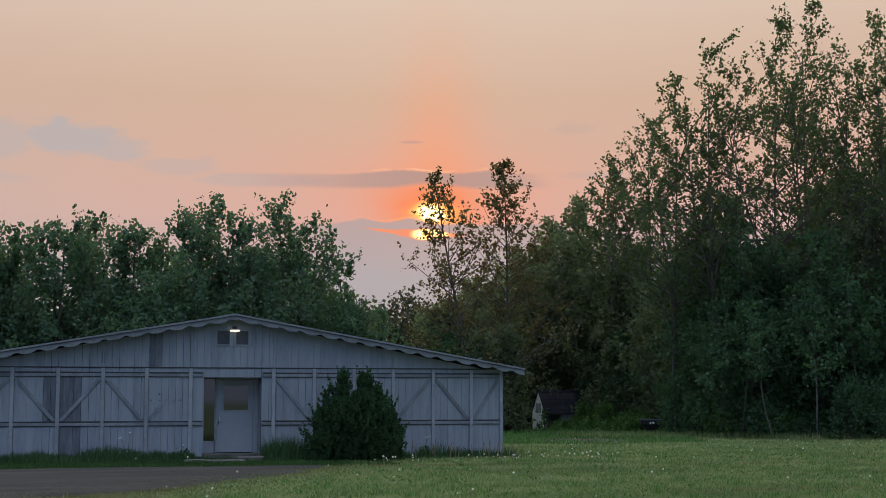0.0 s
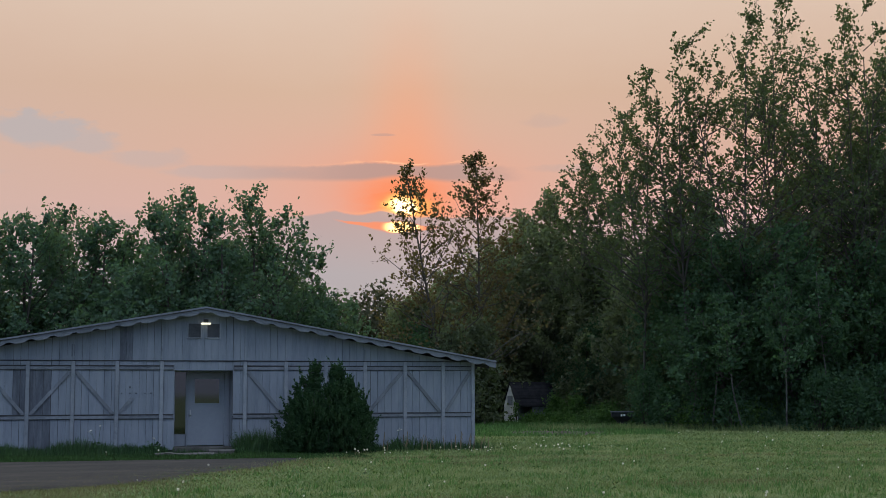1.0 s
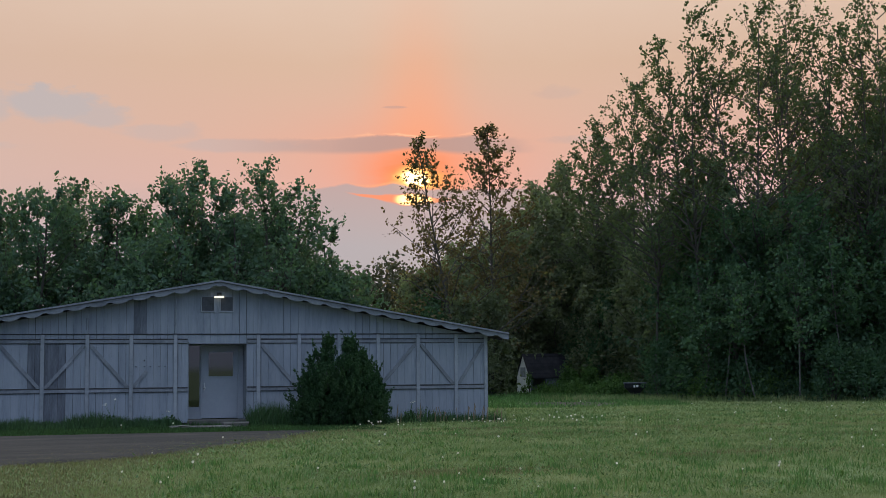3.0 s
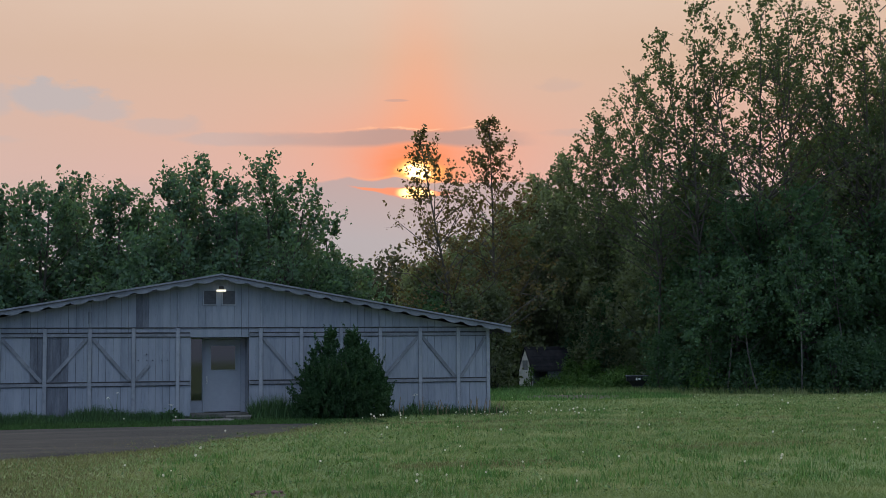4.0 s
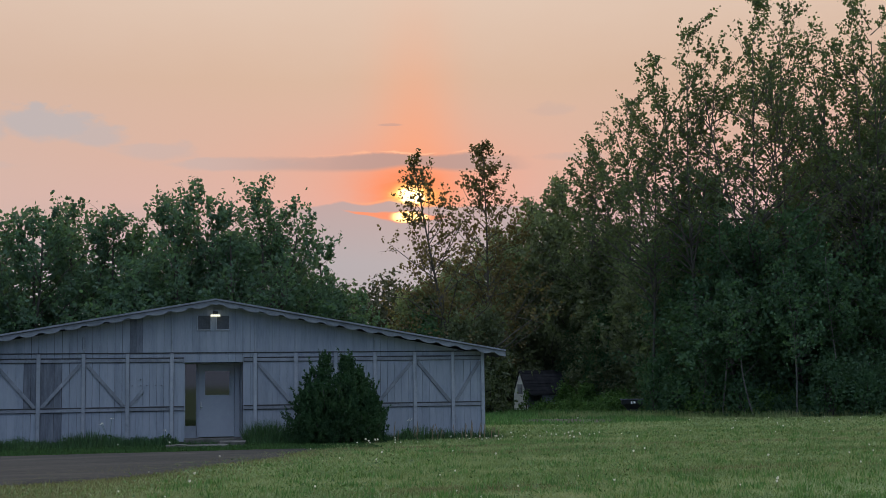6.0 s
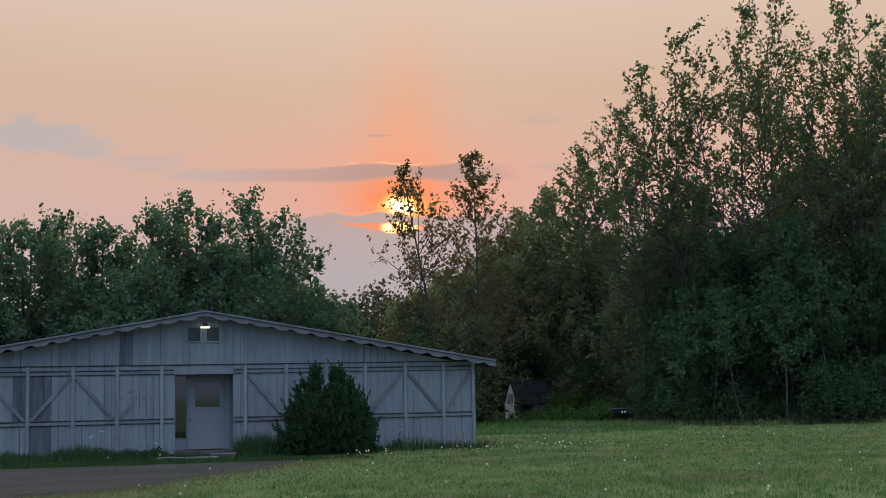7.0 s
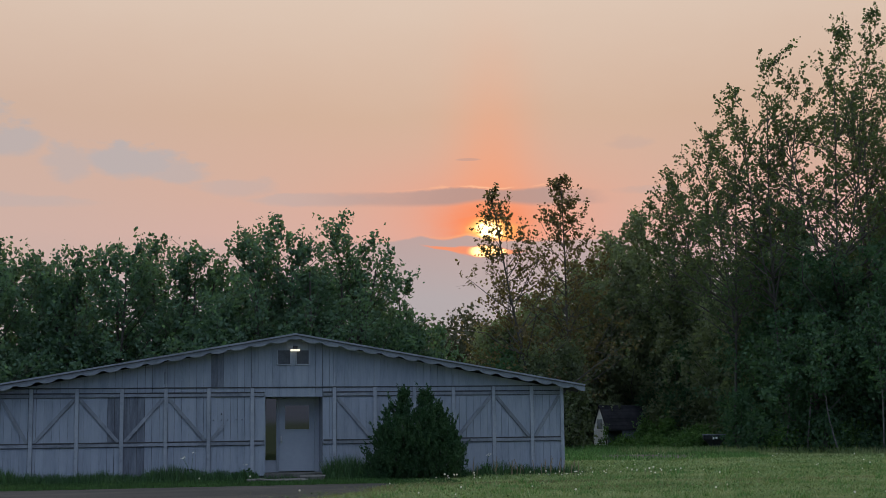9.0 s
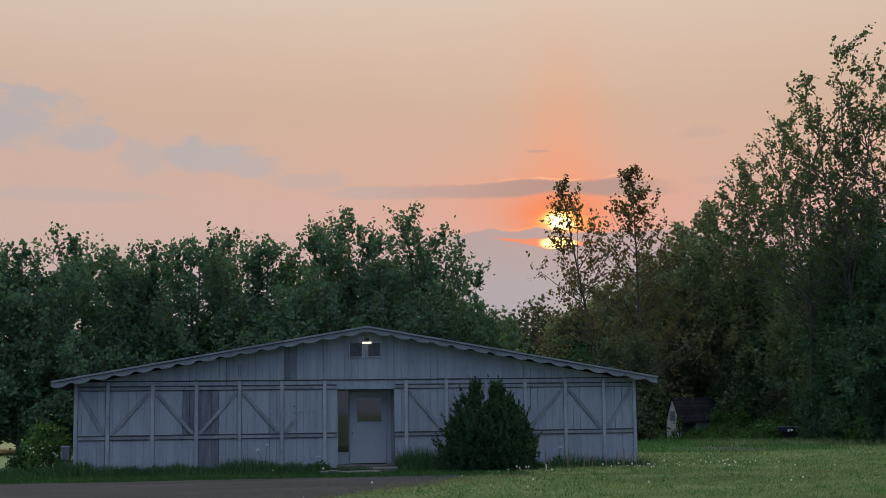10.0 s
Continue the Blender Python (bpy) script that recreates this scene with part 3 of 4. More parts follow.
    boxed("pane", 3.77, 4.44, BACK - 0.016, BACK - 0.008, 1.34, 2.00, GLASS, door, "reflecting window glass", 0.0)
    for a, b, c, d in ((3.74, 3.77, 1.31, 2.03), (4.44, 4.47, 1.31, 2.03), (3.77, 4.44, 1.31, 1.34), (3.77, 4.44, 2.0, 2.03)):
        boxed("pane_trim", a, b, BACK - 0.022, BACK - 0.006, c, d, DOOR, door, "", 0.003)
    bm = bmesh.new()
    bmesh.ops.create_uvsphere(bm, u_segments=12, v_segments=8, radius=0.035, matrix=pose(3.655, BACK - 0.06, 1.02))
    box(bm, 3.64, 3.67, BACK - 0.05, BACK - 0.004, 0.95, 1.16, 0.004)
    part("handle", bm, METAL, door, "metal knob and plate")
    for k, x in enumerate((1.76, 1.98, 2.14, 2.37, 2.53)):
        boxed("peg", x - 0.018, x + 0.018, FRONT - 0.04, FRONT - 0.003, 1.605, 1.632, BARE, barn, "small dark peg", 0.004)
    boxed("peg", 1.96, 1.99, FRONT - 0.05, FRONT - 0.003, 1.76, 1.80, DARKWOOD, barn, "small dark peg", 0.004)
    # two boarded vents under the gable
    for a, b in ((3.46, 3.86), (3.97, 4.37)):
        vent = part("gable_vent", box(bmesh.new(), a + 0.03, b - 0.03, FRONT - 0.024, FRONT - 0.017, 3.12, 3.50), VENT, barn, "dark boarded vent opening with pale frame")
        for c, d, e, f in ((a, a + 0.035, 3.09, 3.50), (b - 0.035, b, 3.09, 3.50), (a + 0.035, b - 0.035, 3.09, 3.125)):
            boxed("frame", c, d, FRONT - 0.05, FRONT - 0.012, e, f, TRIM, vent)
    lamp = boxed("lamp", 3.90, 4.02, FRONT - 0.16, FRONT - 0.014, 3.53, 3.62, DARKWOOD, barn, "small lit floodlight under the ridge")
    boxed("lens", 3.83, 4.08, FRONT - 0.20, FRONT - 0.06, 3.475, 3.525, LAMP, lamp, "glowing pale yellow lens")
    return barn


build_barn()


def meter_box():
    t = thing("utility_box", (-4.12, 38.0, 0), "small pale grey metal utility box on a post beside the barn", "utility box")
    boxed("post", -0.04, 0.04, -0.04, 0.04, 0, 0.5, BARE, t)
    boxed("box", -0.11, 0.11, -0.10, 0.10, 0.42, 0.76, BARE, t)
    boxed("lid", -0.12, 0.12, -0.11, 0.11, 0.76, 0.785, TRIM, t, "pale lid")


meter_box()


def step_slab(x, y, w, d, h, turn, label):
    bm = box(bmesh.new(), -w / 2, w / 2, -d / 2, d / 2, -0.06, h, 0.02)
    rng = random.Random(int(x * 100))
    for v in bm.verts:
        v.co += Vector((rng.uniform(-0.05, 0.05), rng.uniform(-0.05, 0.05), rng.uniform(-0.008, 0.008)))
    ob = part("paving_slab", bm, CONCRETE)
    ob.matrix_world = pose(x, y, 0, 0, 0, turn)
    tagged(ob, label, "slab", "slabs before the door")


step_slab(3.55, 36.2, 1.15, 0.75, 0.06, 4, "cracked grey concrete slab sunk in grass before the door")
step_slab(2.85, 35.9, 0.5, 0.5, 0.09, 25, "broken piece of concrete slab sunk in the grass")
step_slab(4.35, 36.8, 0.7, 0.5, 0.12, -8, "small grey concrete slab by the threshold")


# ---- trees ----
def tree(name, at, H, W, base, seed, label, branches=44, subs=10, leaves=16, leaf=0.16, lean=(0.0, 0.0), trunk_r=0.13, bark=None, foliage=None,
         clump=0.21, taper=0.55, thin=0.6, leaders=1, shoots=9, group="trees at the edge of the woods"):
    """taper: how the crown narrows upwards; thin: share of the leaves that the top keeps."""
    rng = np.random.default_rng(seed)
    t = thing(name, (at[0], at[1], 0), label, "tree", group)
    verts, faces, centres = [], [], []
    H = H - (0.35 if leaders == 1 else 0.0)
    bend = rng.normal(size=2) * 0.25

    arms = [(0.0, 0.0, 1.0)] + [(math.cos(j * 2.4 + seed) * W * rng.uniform(0.2, 0.34), math.sin(j * 2.4 + seed) * W * rng.uniform(0.2, 0.34), rng.uniform(0.8, 0.94)) for j in range(leaders - 1)]

    def trunk_at(h, arm=0):
        f = h / H
        g = max(0.0, f - 0.35) / 0.65
        g = g * (2 - g) if g < 1 else 1.0
        return np.array([lean[0] * f + bend[0] * math.sin(3 * f) + arms[arm][0] * g, lean[1] * f + bend[1] * math.sin(2.6 * f) + arms[arm][1] * g, h])
    for k in range(leaders):
        hs = np.linspace(-0.1 if k == 0 else 0.35 * H, H * (0.98 if leaders == 1 else 0.87) * arms[k][2], 12 if k == 0 else 8)
        tube([trunk_at(h, k) for h in hs], [trunk_r * (0.8 if k else 1.0) * (1 - 0.93 * max(h, 0) / H) + 0.012 for h in hs], 7, verts, faces)
    raw("trunk", verts, faces, bark or BARK, t)
    verts, faces = [], []

    def spray(p, d, length, count, wide):
        """A twig with its leaves set along it."""
        q = p + d * length
        if rng.random() < 0.3:
            tube([p, q], [0.009, 0.004], 3, verts, faces)
        along = rng.uniform(0.1, 1.06, (count, 1))
        centres.append(p + d * length * along + np.clip(rng.normal(size=(count, 3)), -1.7, 1.7) * wide * (1.15 - 0.6 * along))

    lobes = rng.uniform(0.72, 1.15, 7)
    for i in range(branches):
        u = (i + rng.random()) / branches
        a = i * 2.39996 + rng.normal() * 0.4
        arm = int(rng.integers(0, leaders)) if u > 0.4 else 0
        h = base + (H * (arms[arm][2] if u > 0.4 else 1.0) - base) * u
        w = W / 2 * (1 - u ** (1.0 + 1.6 * (1 - taper))) ** taper * (0.65 + 0.35 * min(1.0, u / 0.2)) * lobes[int(a * 1.1 + u * 5) % 7] * (0.78 if leaders > 1 and u > 0.4 else 1.0) + (0.45 if leaders > 1 else 0.15)
        L = w * rng.uniform(0.6, 1.1)
        rise = 0.45 + 0.75 * u + rng.normal() * 0.22
        d = np.array([math.cos(a), math.sin(a), rise])
        p0 = trunk_at(max(h - L * rise, base * 0.6), arm)
        pts = np.array([p0 + d * L * k + np.array([0, 0, 0.08 * L * (k * k - k)]) + rng.normal(size=3) * 0.05 * L * (k > 0) for k in (0, 0.35, 0.7, 1.0)])
        r0 = 0.009 + 0.011 * L
        tube(pts, [r0, r0 * 0.7, r0 * 0.45, 0.008], 4, verts, faces)
        dens = 1.25 - (1.25 - thin) * u
        for k in range(subs):
            f = rng.uniform(0.25, 1.0) if k else 1.0
            p = pts[0] + (pts[3] - pts[0]) * f
            t_dir = 0.45 * d / np.linalg.norm(d) + np.clip(rng.normal(size=3), -1.6, 1.6) * (0.62 if k else 0.2) + np.array([0, 0, 0.38])
            t_dir /= np.linalg.norm(t_dir)
            m = max(3, int(leaves * dens * rng.uniform(0.5, 1.5)))
            spray(p, t_dir, (0.24 * L + 0.22) * rng.uniform(0.7, 1.4), m, clump * rng.uniform(0.5, 0.85))
    # upright leafy shoots break the top of the crown
    for k in range(shoots):
        arm = k % leaders
        h = H * arms[arm][2] * rng.uniform(0.72, 0.93)
        a, r = rng.random() * 6.283, W * 0.5 * rng.uniform(0.05, 0.55) * (1 - (h / H) ** 2.2 * 0.75)
        p = trunk_at(h, arm) + np.array([r * math.cos(a), r * math.sin(a), rng.uniform(-0.3, 0.1)])
        d = np.array([rng.normal() * 0.22, rng.normal() * 0.22, 1.0])
        length = rng.uniform(0.6, 1.0) * (0.10 * H if leaders < 3 and H < 12 else 0.065 * H)
        q = p + d * length
        tube([p, q], [0.014, 0.005], 3, verts, faces)
        for f in np.linspace(0.15, 1.0, 7):
            side = np.array([rng.normal(), rng.normal(), 0.7])
            spray(p + d * length * f, side / np.linalg.norm(side), 0.30 * (1.15 - 0.5 * f), max(3, int(leaves * 0.5)), 0.055)
    tagged(raw("branchwork", verts, faces, BARK_DARK, t), kind="stuff")
    soup("crown", leaf_quads(rng, np.concatenate(centres), leaf), 4, foliage or LEAF, t)
    return t


ASPEN = "tall aspen with a loose gappy crown of small green leaves"
DENSE = "broad dense deciduous tree with dark green leaves"
# the tall group beside the lawn
for i, (x, y, h, w, base) in enumerate([(26.7, 54, 17.6, 5.0, 2.0), (28.6, 53, 18.2, 6.6, 2.0), (31.6, 55, 19.9, 7.6, 2.0), (33.2, 52, 18.3, 6.6, 1.5), (25.4, 56.5, 14.8, 5.0, 4.0),
                                        (38.0, 57, 17.4, 6.6, 4.0), (35.6, 54, 19.4, 7.6, 1.5), (36.4, 51, 17.0, 6.4, 1.5), (38.8, 53, 18.0, 7.6, 1.5),
                                        (34.8, 57, 18.2, 6.6, 3.0), (28.2, 65, 16.4, 5.4, 6.0), (26.9, 67.5, 14.4, 4.8, 6.0)]):
    tree("aspen", (x, y), h + 0.25, w * 1.14, max(base, 6.0), 100 + i, ASPEN, 62 if i in (0, 4, 10, 11) else 90 if i in (6, 7, 8) else 74, 9, 8, 0.150, lean=(((i * 5) % 7 - 1) * 0.12, 0), trunk_r=0.055, clump=0.15, taper=0.42, thin=1.3, leaders=3, shoots=16, bark=BARK_DARK, foliage=LEAF_ASPEN)
# lower trees filling the foot of the tall group
for i, (x, y, h, w, base) in enumerate([(27.4, 52.5, 8.6, 5.0, 0.6), (30.2, 51.5, 9.0, 5.6, 0.6), (33.6, 50.2, 8.2, 5.4, 0.6), (29.0, 56, 8.8, 6.4, 0.8), (32.5, 57, 9.0, 6.4, 0.8), (27.8, 56.4, 8.8, 5.4, 1.0), (36.5, 52.5, 9.0, 6.0, 0.6), (28.2, 58.6, 9.2, 4.6, 1.0),
                                        (35.2, 57.5, 12.8, 6.0, 0.8), (37.6, 57, 14.0, 6.6, 0.8), (41.0, 56, 13.8, 7.0, 0.8)]):
    tree("tree", (x, y), h, w, base, 150 + i, DENSE, 62, 12, 18, 0.16, trunk_r=0.10, taper=0.42, thin=0.85, clump=0.32, foliage=LEAF_LOW)
# the slim pair in front of the sunset, leaves coloured brown by its glare
tree("aspen", (18.9, 64), 13.0, 10.8, 2.5, 31, "slender leaning aspen with sparse leaves against the sunset", 64, 9, 8, 0.16, lean=(-2.5, 0), trunk_r=0.09, bark=BARK_DARK, clump=0.17, taper=0.85, thin=0.8, shoots=10, foliage=LEAF_GLARE)
tree("aspen", (20.3, 65), 14.0, 6.6, 4.4, 32, "slender upright aspen with a narrow loose crown", 58, 9, 9, 0.165, trunk_r=0.09, bark=BARK_DARK, clump=0.17, taper=0.8, thin=0.85, shoots=10, foliage=LEAF_GLARE)
# behind the barn
for i, (x, y, h, w, base) in enumerate([(5.7, 62, 10.9, 5.6, 1.0), (8.4, 63, 11.0, 6.0, 1.0), (4.3, 61, 10.0, 4.6, 1.0), (10.0, 64, 9.9, 5.0, 1.0), (12.0, 66, 8.7, 4.6, 0.8), (13.2, 66.5, 7.0, 3.0, 0.6),
                                        (-1.5, 62, 9.8, 4.8, 1.0), (0.1, 64, 10.2, 5.2, 1.0), (2.1, 63, 9.8, 4.6, 1.0), (3.0, 60, 7.2, 4.2, 1.0), (-2.9, 62, 9.3, 4.6, 1.0), (-8.4, 60, 9.1, 4.8, 1.0),
                                        (-6.7, 62, 9.7, 5.0, 1.0), (-4.8, 63, 9.5, 5.0, 1.0), (-9.8, 60, 8.8, 5.0, 1.0), (7.0, 60.5, 9.4, 5.6, 1.0), (-12.0, 61, 9.0, 5.0, 1.0)]):
    tree("tree", (x, y), h, w * 1.18, base * 0.6, 200 + i, DENSE, 56, 12, 17, 0.182, trunk_r=0.11, bark=BARK_DARK, taper=0.46, thin=0.42, clump=0.30, leaders=2, shoots=14)
# middle wood
for i, (x, y, h, w, base) in enumerate([(27.2, 72, 13.4, 6.0, 1.0), (25.6, 73, 12.1, 6.8, 1.0), (24.0, 74, 10.6, 6.6, 0.8), (22.0, 75, 8.8, 6.0, 0.5), (23.6, 70.6, 9.2, 6.0, 0.8), (25.4, 70.2, 11.0, 6.0, 0.8), (19.6, 72, 7.0, 5.0, 0.5), (28.4, 61, 9.0, 6.0, 0.8), (31.0, 60, 8.8, 6.0, 0.8), (29.6, 70, 10.6, 6.4, 0.8),
                                        (21.6, 72.6, 7.8, 5.6, 0.1), (24.6, 71.2, 8.0, 5.8, 0.1), (27.2, 66.8, 8.6, 5.0, 0.1), (17.8, 67.6, 6.6, 4.6, 0.1), (19.6, 72.2, 7.2, 4.6, 0.1), (26.6, 69.6, 8.4, 5.4, 0.1), (29.0, 62.6, 8.6, 5.0, 0.1)]):
    tree("tree", (x, y), h, w, base, 300 + i, DENSE, 62, 12, 16 if i < 10 else 26, 0.19 if i < 10 else 0.17, trunk_r=0.11, bark=BARK_DARK, taper=0.46, thin=0.75, clump=0.32, foliage=LEAF_HAZE)

# deeper rows, copied from a few grown once
stock = [tree("tree", (31, 62), 12.0, 7.0, 0.5, 400, DENSE, 46, 9, 9, 0.34, bark=BARK_DARK, thin=0.9, group="trees in the wood"),
         tree("tree", (36, 61), 13.0, 7.0, 0.5, 401, DENSE, 46, 9, 9, 0.34, bark=BARK_DARK, thin=0.9, group="trees in the wood"),
         tree("tree", (32.5, 77), 11.0, 7.4, 0.4, 402, DENSE, 46, 9, 9, 0.34, bark=BARK_DARK, thin=0.9, group="trees in the wood")]
rng = random.Random(5)
spots = [(40, 60), (45, 58), (42, 55), (47, 52), (44, 66), (38, 66), (33, 66), (50, 62), (26, 78), (30, 80), (36, 72), (42, 73), (22, 80), (17, 80), (34, 58), (47, 70), (53, 68), (39, 57), (33, 62)]
for i, (x, y) in enumerate(spots):
    s = rng.uniform(0.75, 0.9) * (0.65 if x < 22 else 0.95)
    copy_thing(stock[i % 3], pose(x + rng.uniform(-1, 1), y + rng.uniform(-1, 1), 0, 0, 0, rng.uniform(0, 360)) @ Matrix.Diagonal((s, s, s, 1)))
for i in range(18):
    x = -17 + i * 1.65
    s = rng.uniform(0.66, 0.78)
    copy_thing(stock[i % 3], pose(x + rng.uniform(-0.6, 0.6), 68 + rng.uniform(-2, 2), 0, 0, 0, rng.uniform(0, 360)) @ Matrix.Diagonal((s * 1.1, s * 1.1, s, 1)))


for i, (x, y, h, lean) in enumerate([(27.0, 50.4, 5.5, 0.3), (28.6, 49.8, 6.5, -0.5), (30.6, 49.4, 7.0, -0.6), (33.0, 49.0, 8.0, 0.3), (34.2, 48.8, 6.0, -0.4), (26.2, 51.6, 6.0, 0.5), (25.7, 52.6, 5.0, -0.3)]):
    tree("sapling", (x, y - 0.3), h, 2.6, h * 0.45, 450 + i, "thin pale-barked sapling with few leaves at the wood's edge", 20, 8, 12, 0.15, lean=(lean, 0), trunk_r=0.026, bark=PALE, clump=0.2, foliage=LEAF_LOW, group="saplings at the wood's edge")


def far_woods():
    rng = np.random.default_rng(77)
    c = []
    for k in range(800):
        x = rng.uniform(5, 50)
        top = 8.0 + 0.8 * math.sin(x * 0.31) + 0.7 * math.sin(x * 0.9) + rng.normal() * 0.3
        z = top * rng.random() ** 0.7
        c.append(np.array([x, 100 + rng.uniform(-3, 3), z]) + np.clip(rng.normal(size=(75, 3)), -1.4, 1.4) * (0.7, 0.8, 0.5))
    ob = soup("far_woods", leaf_quads(rng, np.concatenate(c), 0.31), 4, LEAF_FAR)
    tagged(ob, "distant dusky green woods closing the view", "woods", kind="stuff")


far_woods()


# ---- shrubs and undergrowth ----
def shrub(name, at, rx, ry, h, seed, label, foliage, leaf=0.10, clumps=70, per=40, spread=0.16, stems=6, cone=0.0, group="", category="bush"):
    rng = np.random.default_rng(seed)
    t = thing(name, (at[0], at[1], 0), label, category, group)
    verts, faces, centres = [], [], []
    for k in range(clumps):
        u = rng.random()
        a = rng.random() * 6.283
        r = rng.random() ** 0.36
        w = (1 - u) ** 0.75 if cone else math.sqrt(max(0.05, 1 - (u * 1.02 - 0.15) ** 2 / 0.78))
        p = np.array([rx * r * w * math.cos(a), ry * r * w * math.sin(a), h * (0.04 + 0.94 * u)])
        if k < stems * 3:
            tube([(p[0] * 0.15, p[1] * 0.15, 0), (p[0] * 0.6, p[1] * 0.6, p[2] * 0.55), tuple(p)], [0.02, 0.013, 0.006], 4, verts, faces)
        centres.append(p + rng.normal(size=(per, 3)) * spread)
    c = np.concatenate(centres)
    c = c[c[:, 2] > 0.01]
    raw("woody_base", verts, faces, BARK_DARK, t)
    soup("foliage", leaf_quads(rng, c, leaf), 4, foliage, t)
    return t


def cedar():
    """The evergreen by the barn: several pointed leaders of upright sprays."""
    rng = np.random.default_rng(8)
    t = thing("evergreen_shrub", (7.05, 36.0, 0), "dense dark green cedar shrub growing before the barn wall", "shrub")
    verts, faces, base_pts, aims = [], [], [], []
    leaders = ((-0.30, 0.0, 2.40, 0.32), (0.27, 0.05, 2.38, 0.32), (-0.58, 0.05, 2.02, 0.46), (0.56, 0.0, 1.98, 0.50), (0.84, 0.05, 1.62, 0.40), (-0.82, 0.0, 1.52, 0.40), (0.0, -0.40, 1.80, 0.60),
               (-0.45, -0.40, 1.5, 0.60), (0.5, -0.40, 1.5, 0.62), (1.0, -0.1, 1.02, 0.34), (-1.02, -0.05, 0.92, 0.36), (-0.7, -0.35, 0.9, 0.5), (0.8, -0.35, 0.95, 0.5), (0.05, -0.5, 1.1, 0.55))
    for lx, ly, h, w in leaders:
        tube([(lx * 0.3, ly * 0.3, 0), (lx * 0.8, ly * 0.8, h * 0.4), (lx, ly, h * 0.95)], [0.05, 0.03, 0.006], 5, verts, faces)
        for k in range(int(190 * h * w)):
            u = rng.random() ** 0.9
            a = rng.random() * 6.283
            r = w * (1 - u ** 2.4) ** 0.6 * rng.uniform(0.45, 1.0)
            p = np.array([lx + r * math.cos(a), ly + r * math.sin(a), 0.04 + u * h * 0.92])
            d = np.array([0.55 * math.cos(a) + rng.normal() * 0.25, 0.55 * math.sin(a) + rng.normal() * 0.25, 0.75 + 0.5 * u])
            d /= np.linalg.norm(d)
            length = rng.uniform(0.14, 0.36) * (1.6 if k % 8 == 0 else 0.9)
            if k % 3 == 0:
                tube([p, p + d * length], [0.005, 0.002], 3, verts, faces)
            m = 48
            f = rng.random((m, 1))
            base_pts.append(p + d * length * f + np.clip(rng.normal(size=(m, 3)), -1.8, 1.8) * 0.050 * (1.15 - f))
            aims.append(np.repeat(d[None], m, 0))
    raw("woody_base", verts, faces, BARK_DARK, t)
    c, up = np.concatenate(base_pts), np.concatenate(aims)
    n = len(c)
    up = up + rng.normal(size=(n, 3)) * 0.55
    up /= np.linalg.norm(up, axis=1)[:, None]
    w = np.cross(up, rng.normal(size=(n, 3)))
    w /= np.linalg.norm(w, axis=1)[:, None]
    s = 0.058 * (0.5 + 0.9 * rng.random((n, 1)) ** 1.5)
    soup("foliage", np.stack([c - up * s * 0.4, c + w * s * 0.30, c + up * s * 0.7, c - w * s * 0.30], 1), 4, CEDAR, t)


cedar()
shrub("garden_shrub", (-4.75, 39.6), 0.62, 0.5, 1.25, 21, "pale yellow-green leafy garden shrub at the barn corner", LEAF_BRIGHT, 0.09, 60, 40, 0.13)
shrub("garden_shrub", (-5.4, 40.2), 0.45, 0.4, 0.75, 22, "dark low bush beside the pale garden shrub", CEDAR, 0.09, 40, 40, 0.12)
UNDER = "leafy green undergrowth bush at the foot of the woods"
rng = random.Random(9)
for i in range(46):
    f = i / 45
    x = 26.0 + 15.5 * f + rng.uniform(-0.5, 0.5)
    y = float(np.interp(x, [24, 27, 32, 40], [54.6, 50.2, 48.5, 47.7])) + rng.uniform(0.2, 1.3)
    h = rng.choice((0.6, 0.8, 1.1, 1.5, 2.1))
    shrub("undergrowth_bush", (x, y), rng.uniform(0.6, 1.3), rng.uniform(0.6, 1.0), h, 500 + i, UNDER, LEAF_BRIGHT if i % 3 == 0 else LEAF_LOW, 0.12, 34, 34, 0.24, group="undergrowth bushes")
for i, (x, y, h, r) in enumerate([(25.1, 55.2, 2.6, 0.7), (25.6, 54.2, 1.8, 0.7), (29.6, 48.6, 2.3, 0.9), (31.0, 48.3, 1.9, 0.9), (32.3, 48.2, 2.6, 1.0), (33.8, 48.0, 2.2, 1.0)]):
    shrub("undergrowth_bush", (x, y), r, r * 0.8, h, 540 + i, "tall leafy bush standing out from the wood's edge", LEAF_LOW, 0.12, 60, 40, 0.2, group="undergrowth bushes")
for i, (x, y, h, r) in enumerate([(25.5, 64.8, 1.35, 0.42), (24.9, 66.2, 1.3, 0.42), (25.0, 61.8, 0.45, 0.8), (24.2, 63.4, 0.40, 0.8), (25.5, 60.9, 0.5, 0.6), (23.6, 65.6, 0.35, 0.7), (26.5, 63, 0.7, 0.9), (26.6, 62.5, 1.0, 1.4), (25.2, 66.0, 0.55, 0.7), (28.2, 61, 1.0, 1.2), (27.4, 59.5, 0.6, 0.8), (25.9, 67.6, 1.6, 0.8), (20.0, 70.8, 2.4, 1.5), (19.0, 68, 2.4, 1.8), (16.5, 69, 2.6, 2.0)]):
    shrub("undergrowth_bush", (x, y), r, r * 0.8, h, 560 + i, "bright green leafy bush in the clearing by the shed", LEAF_BRIGHT, 0.12, 40, 36, 0.2, group="bushes round the shed")

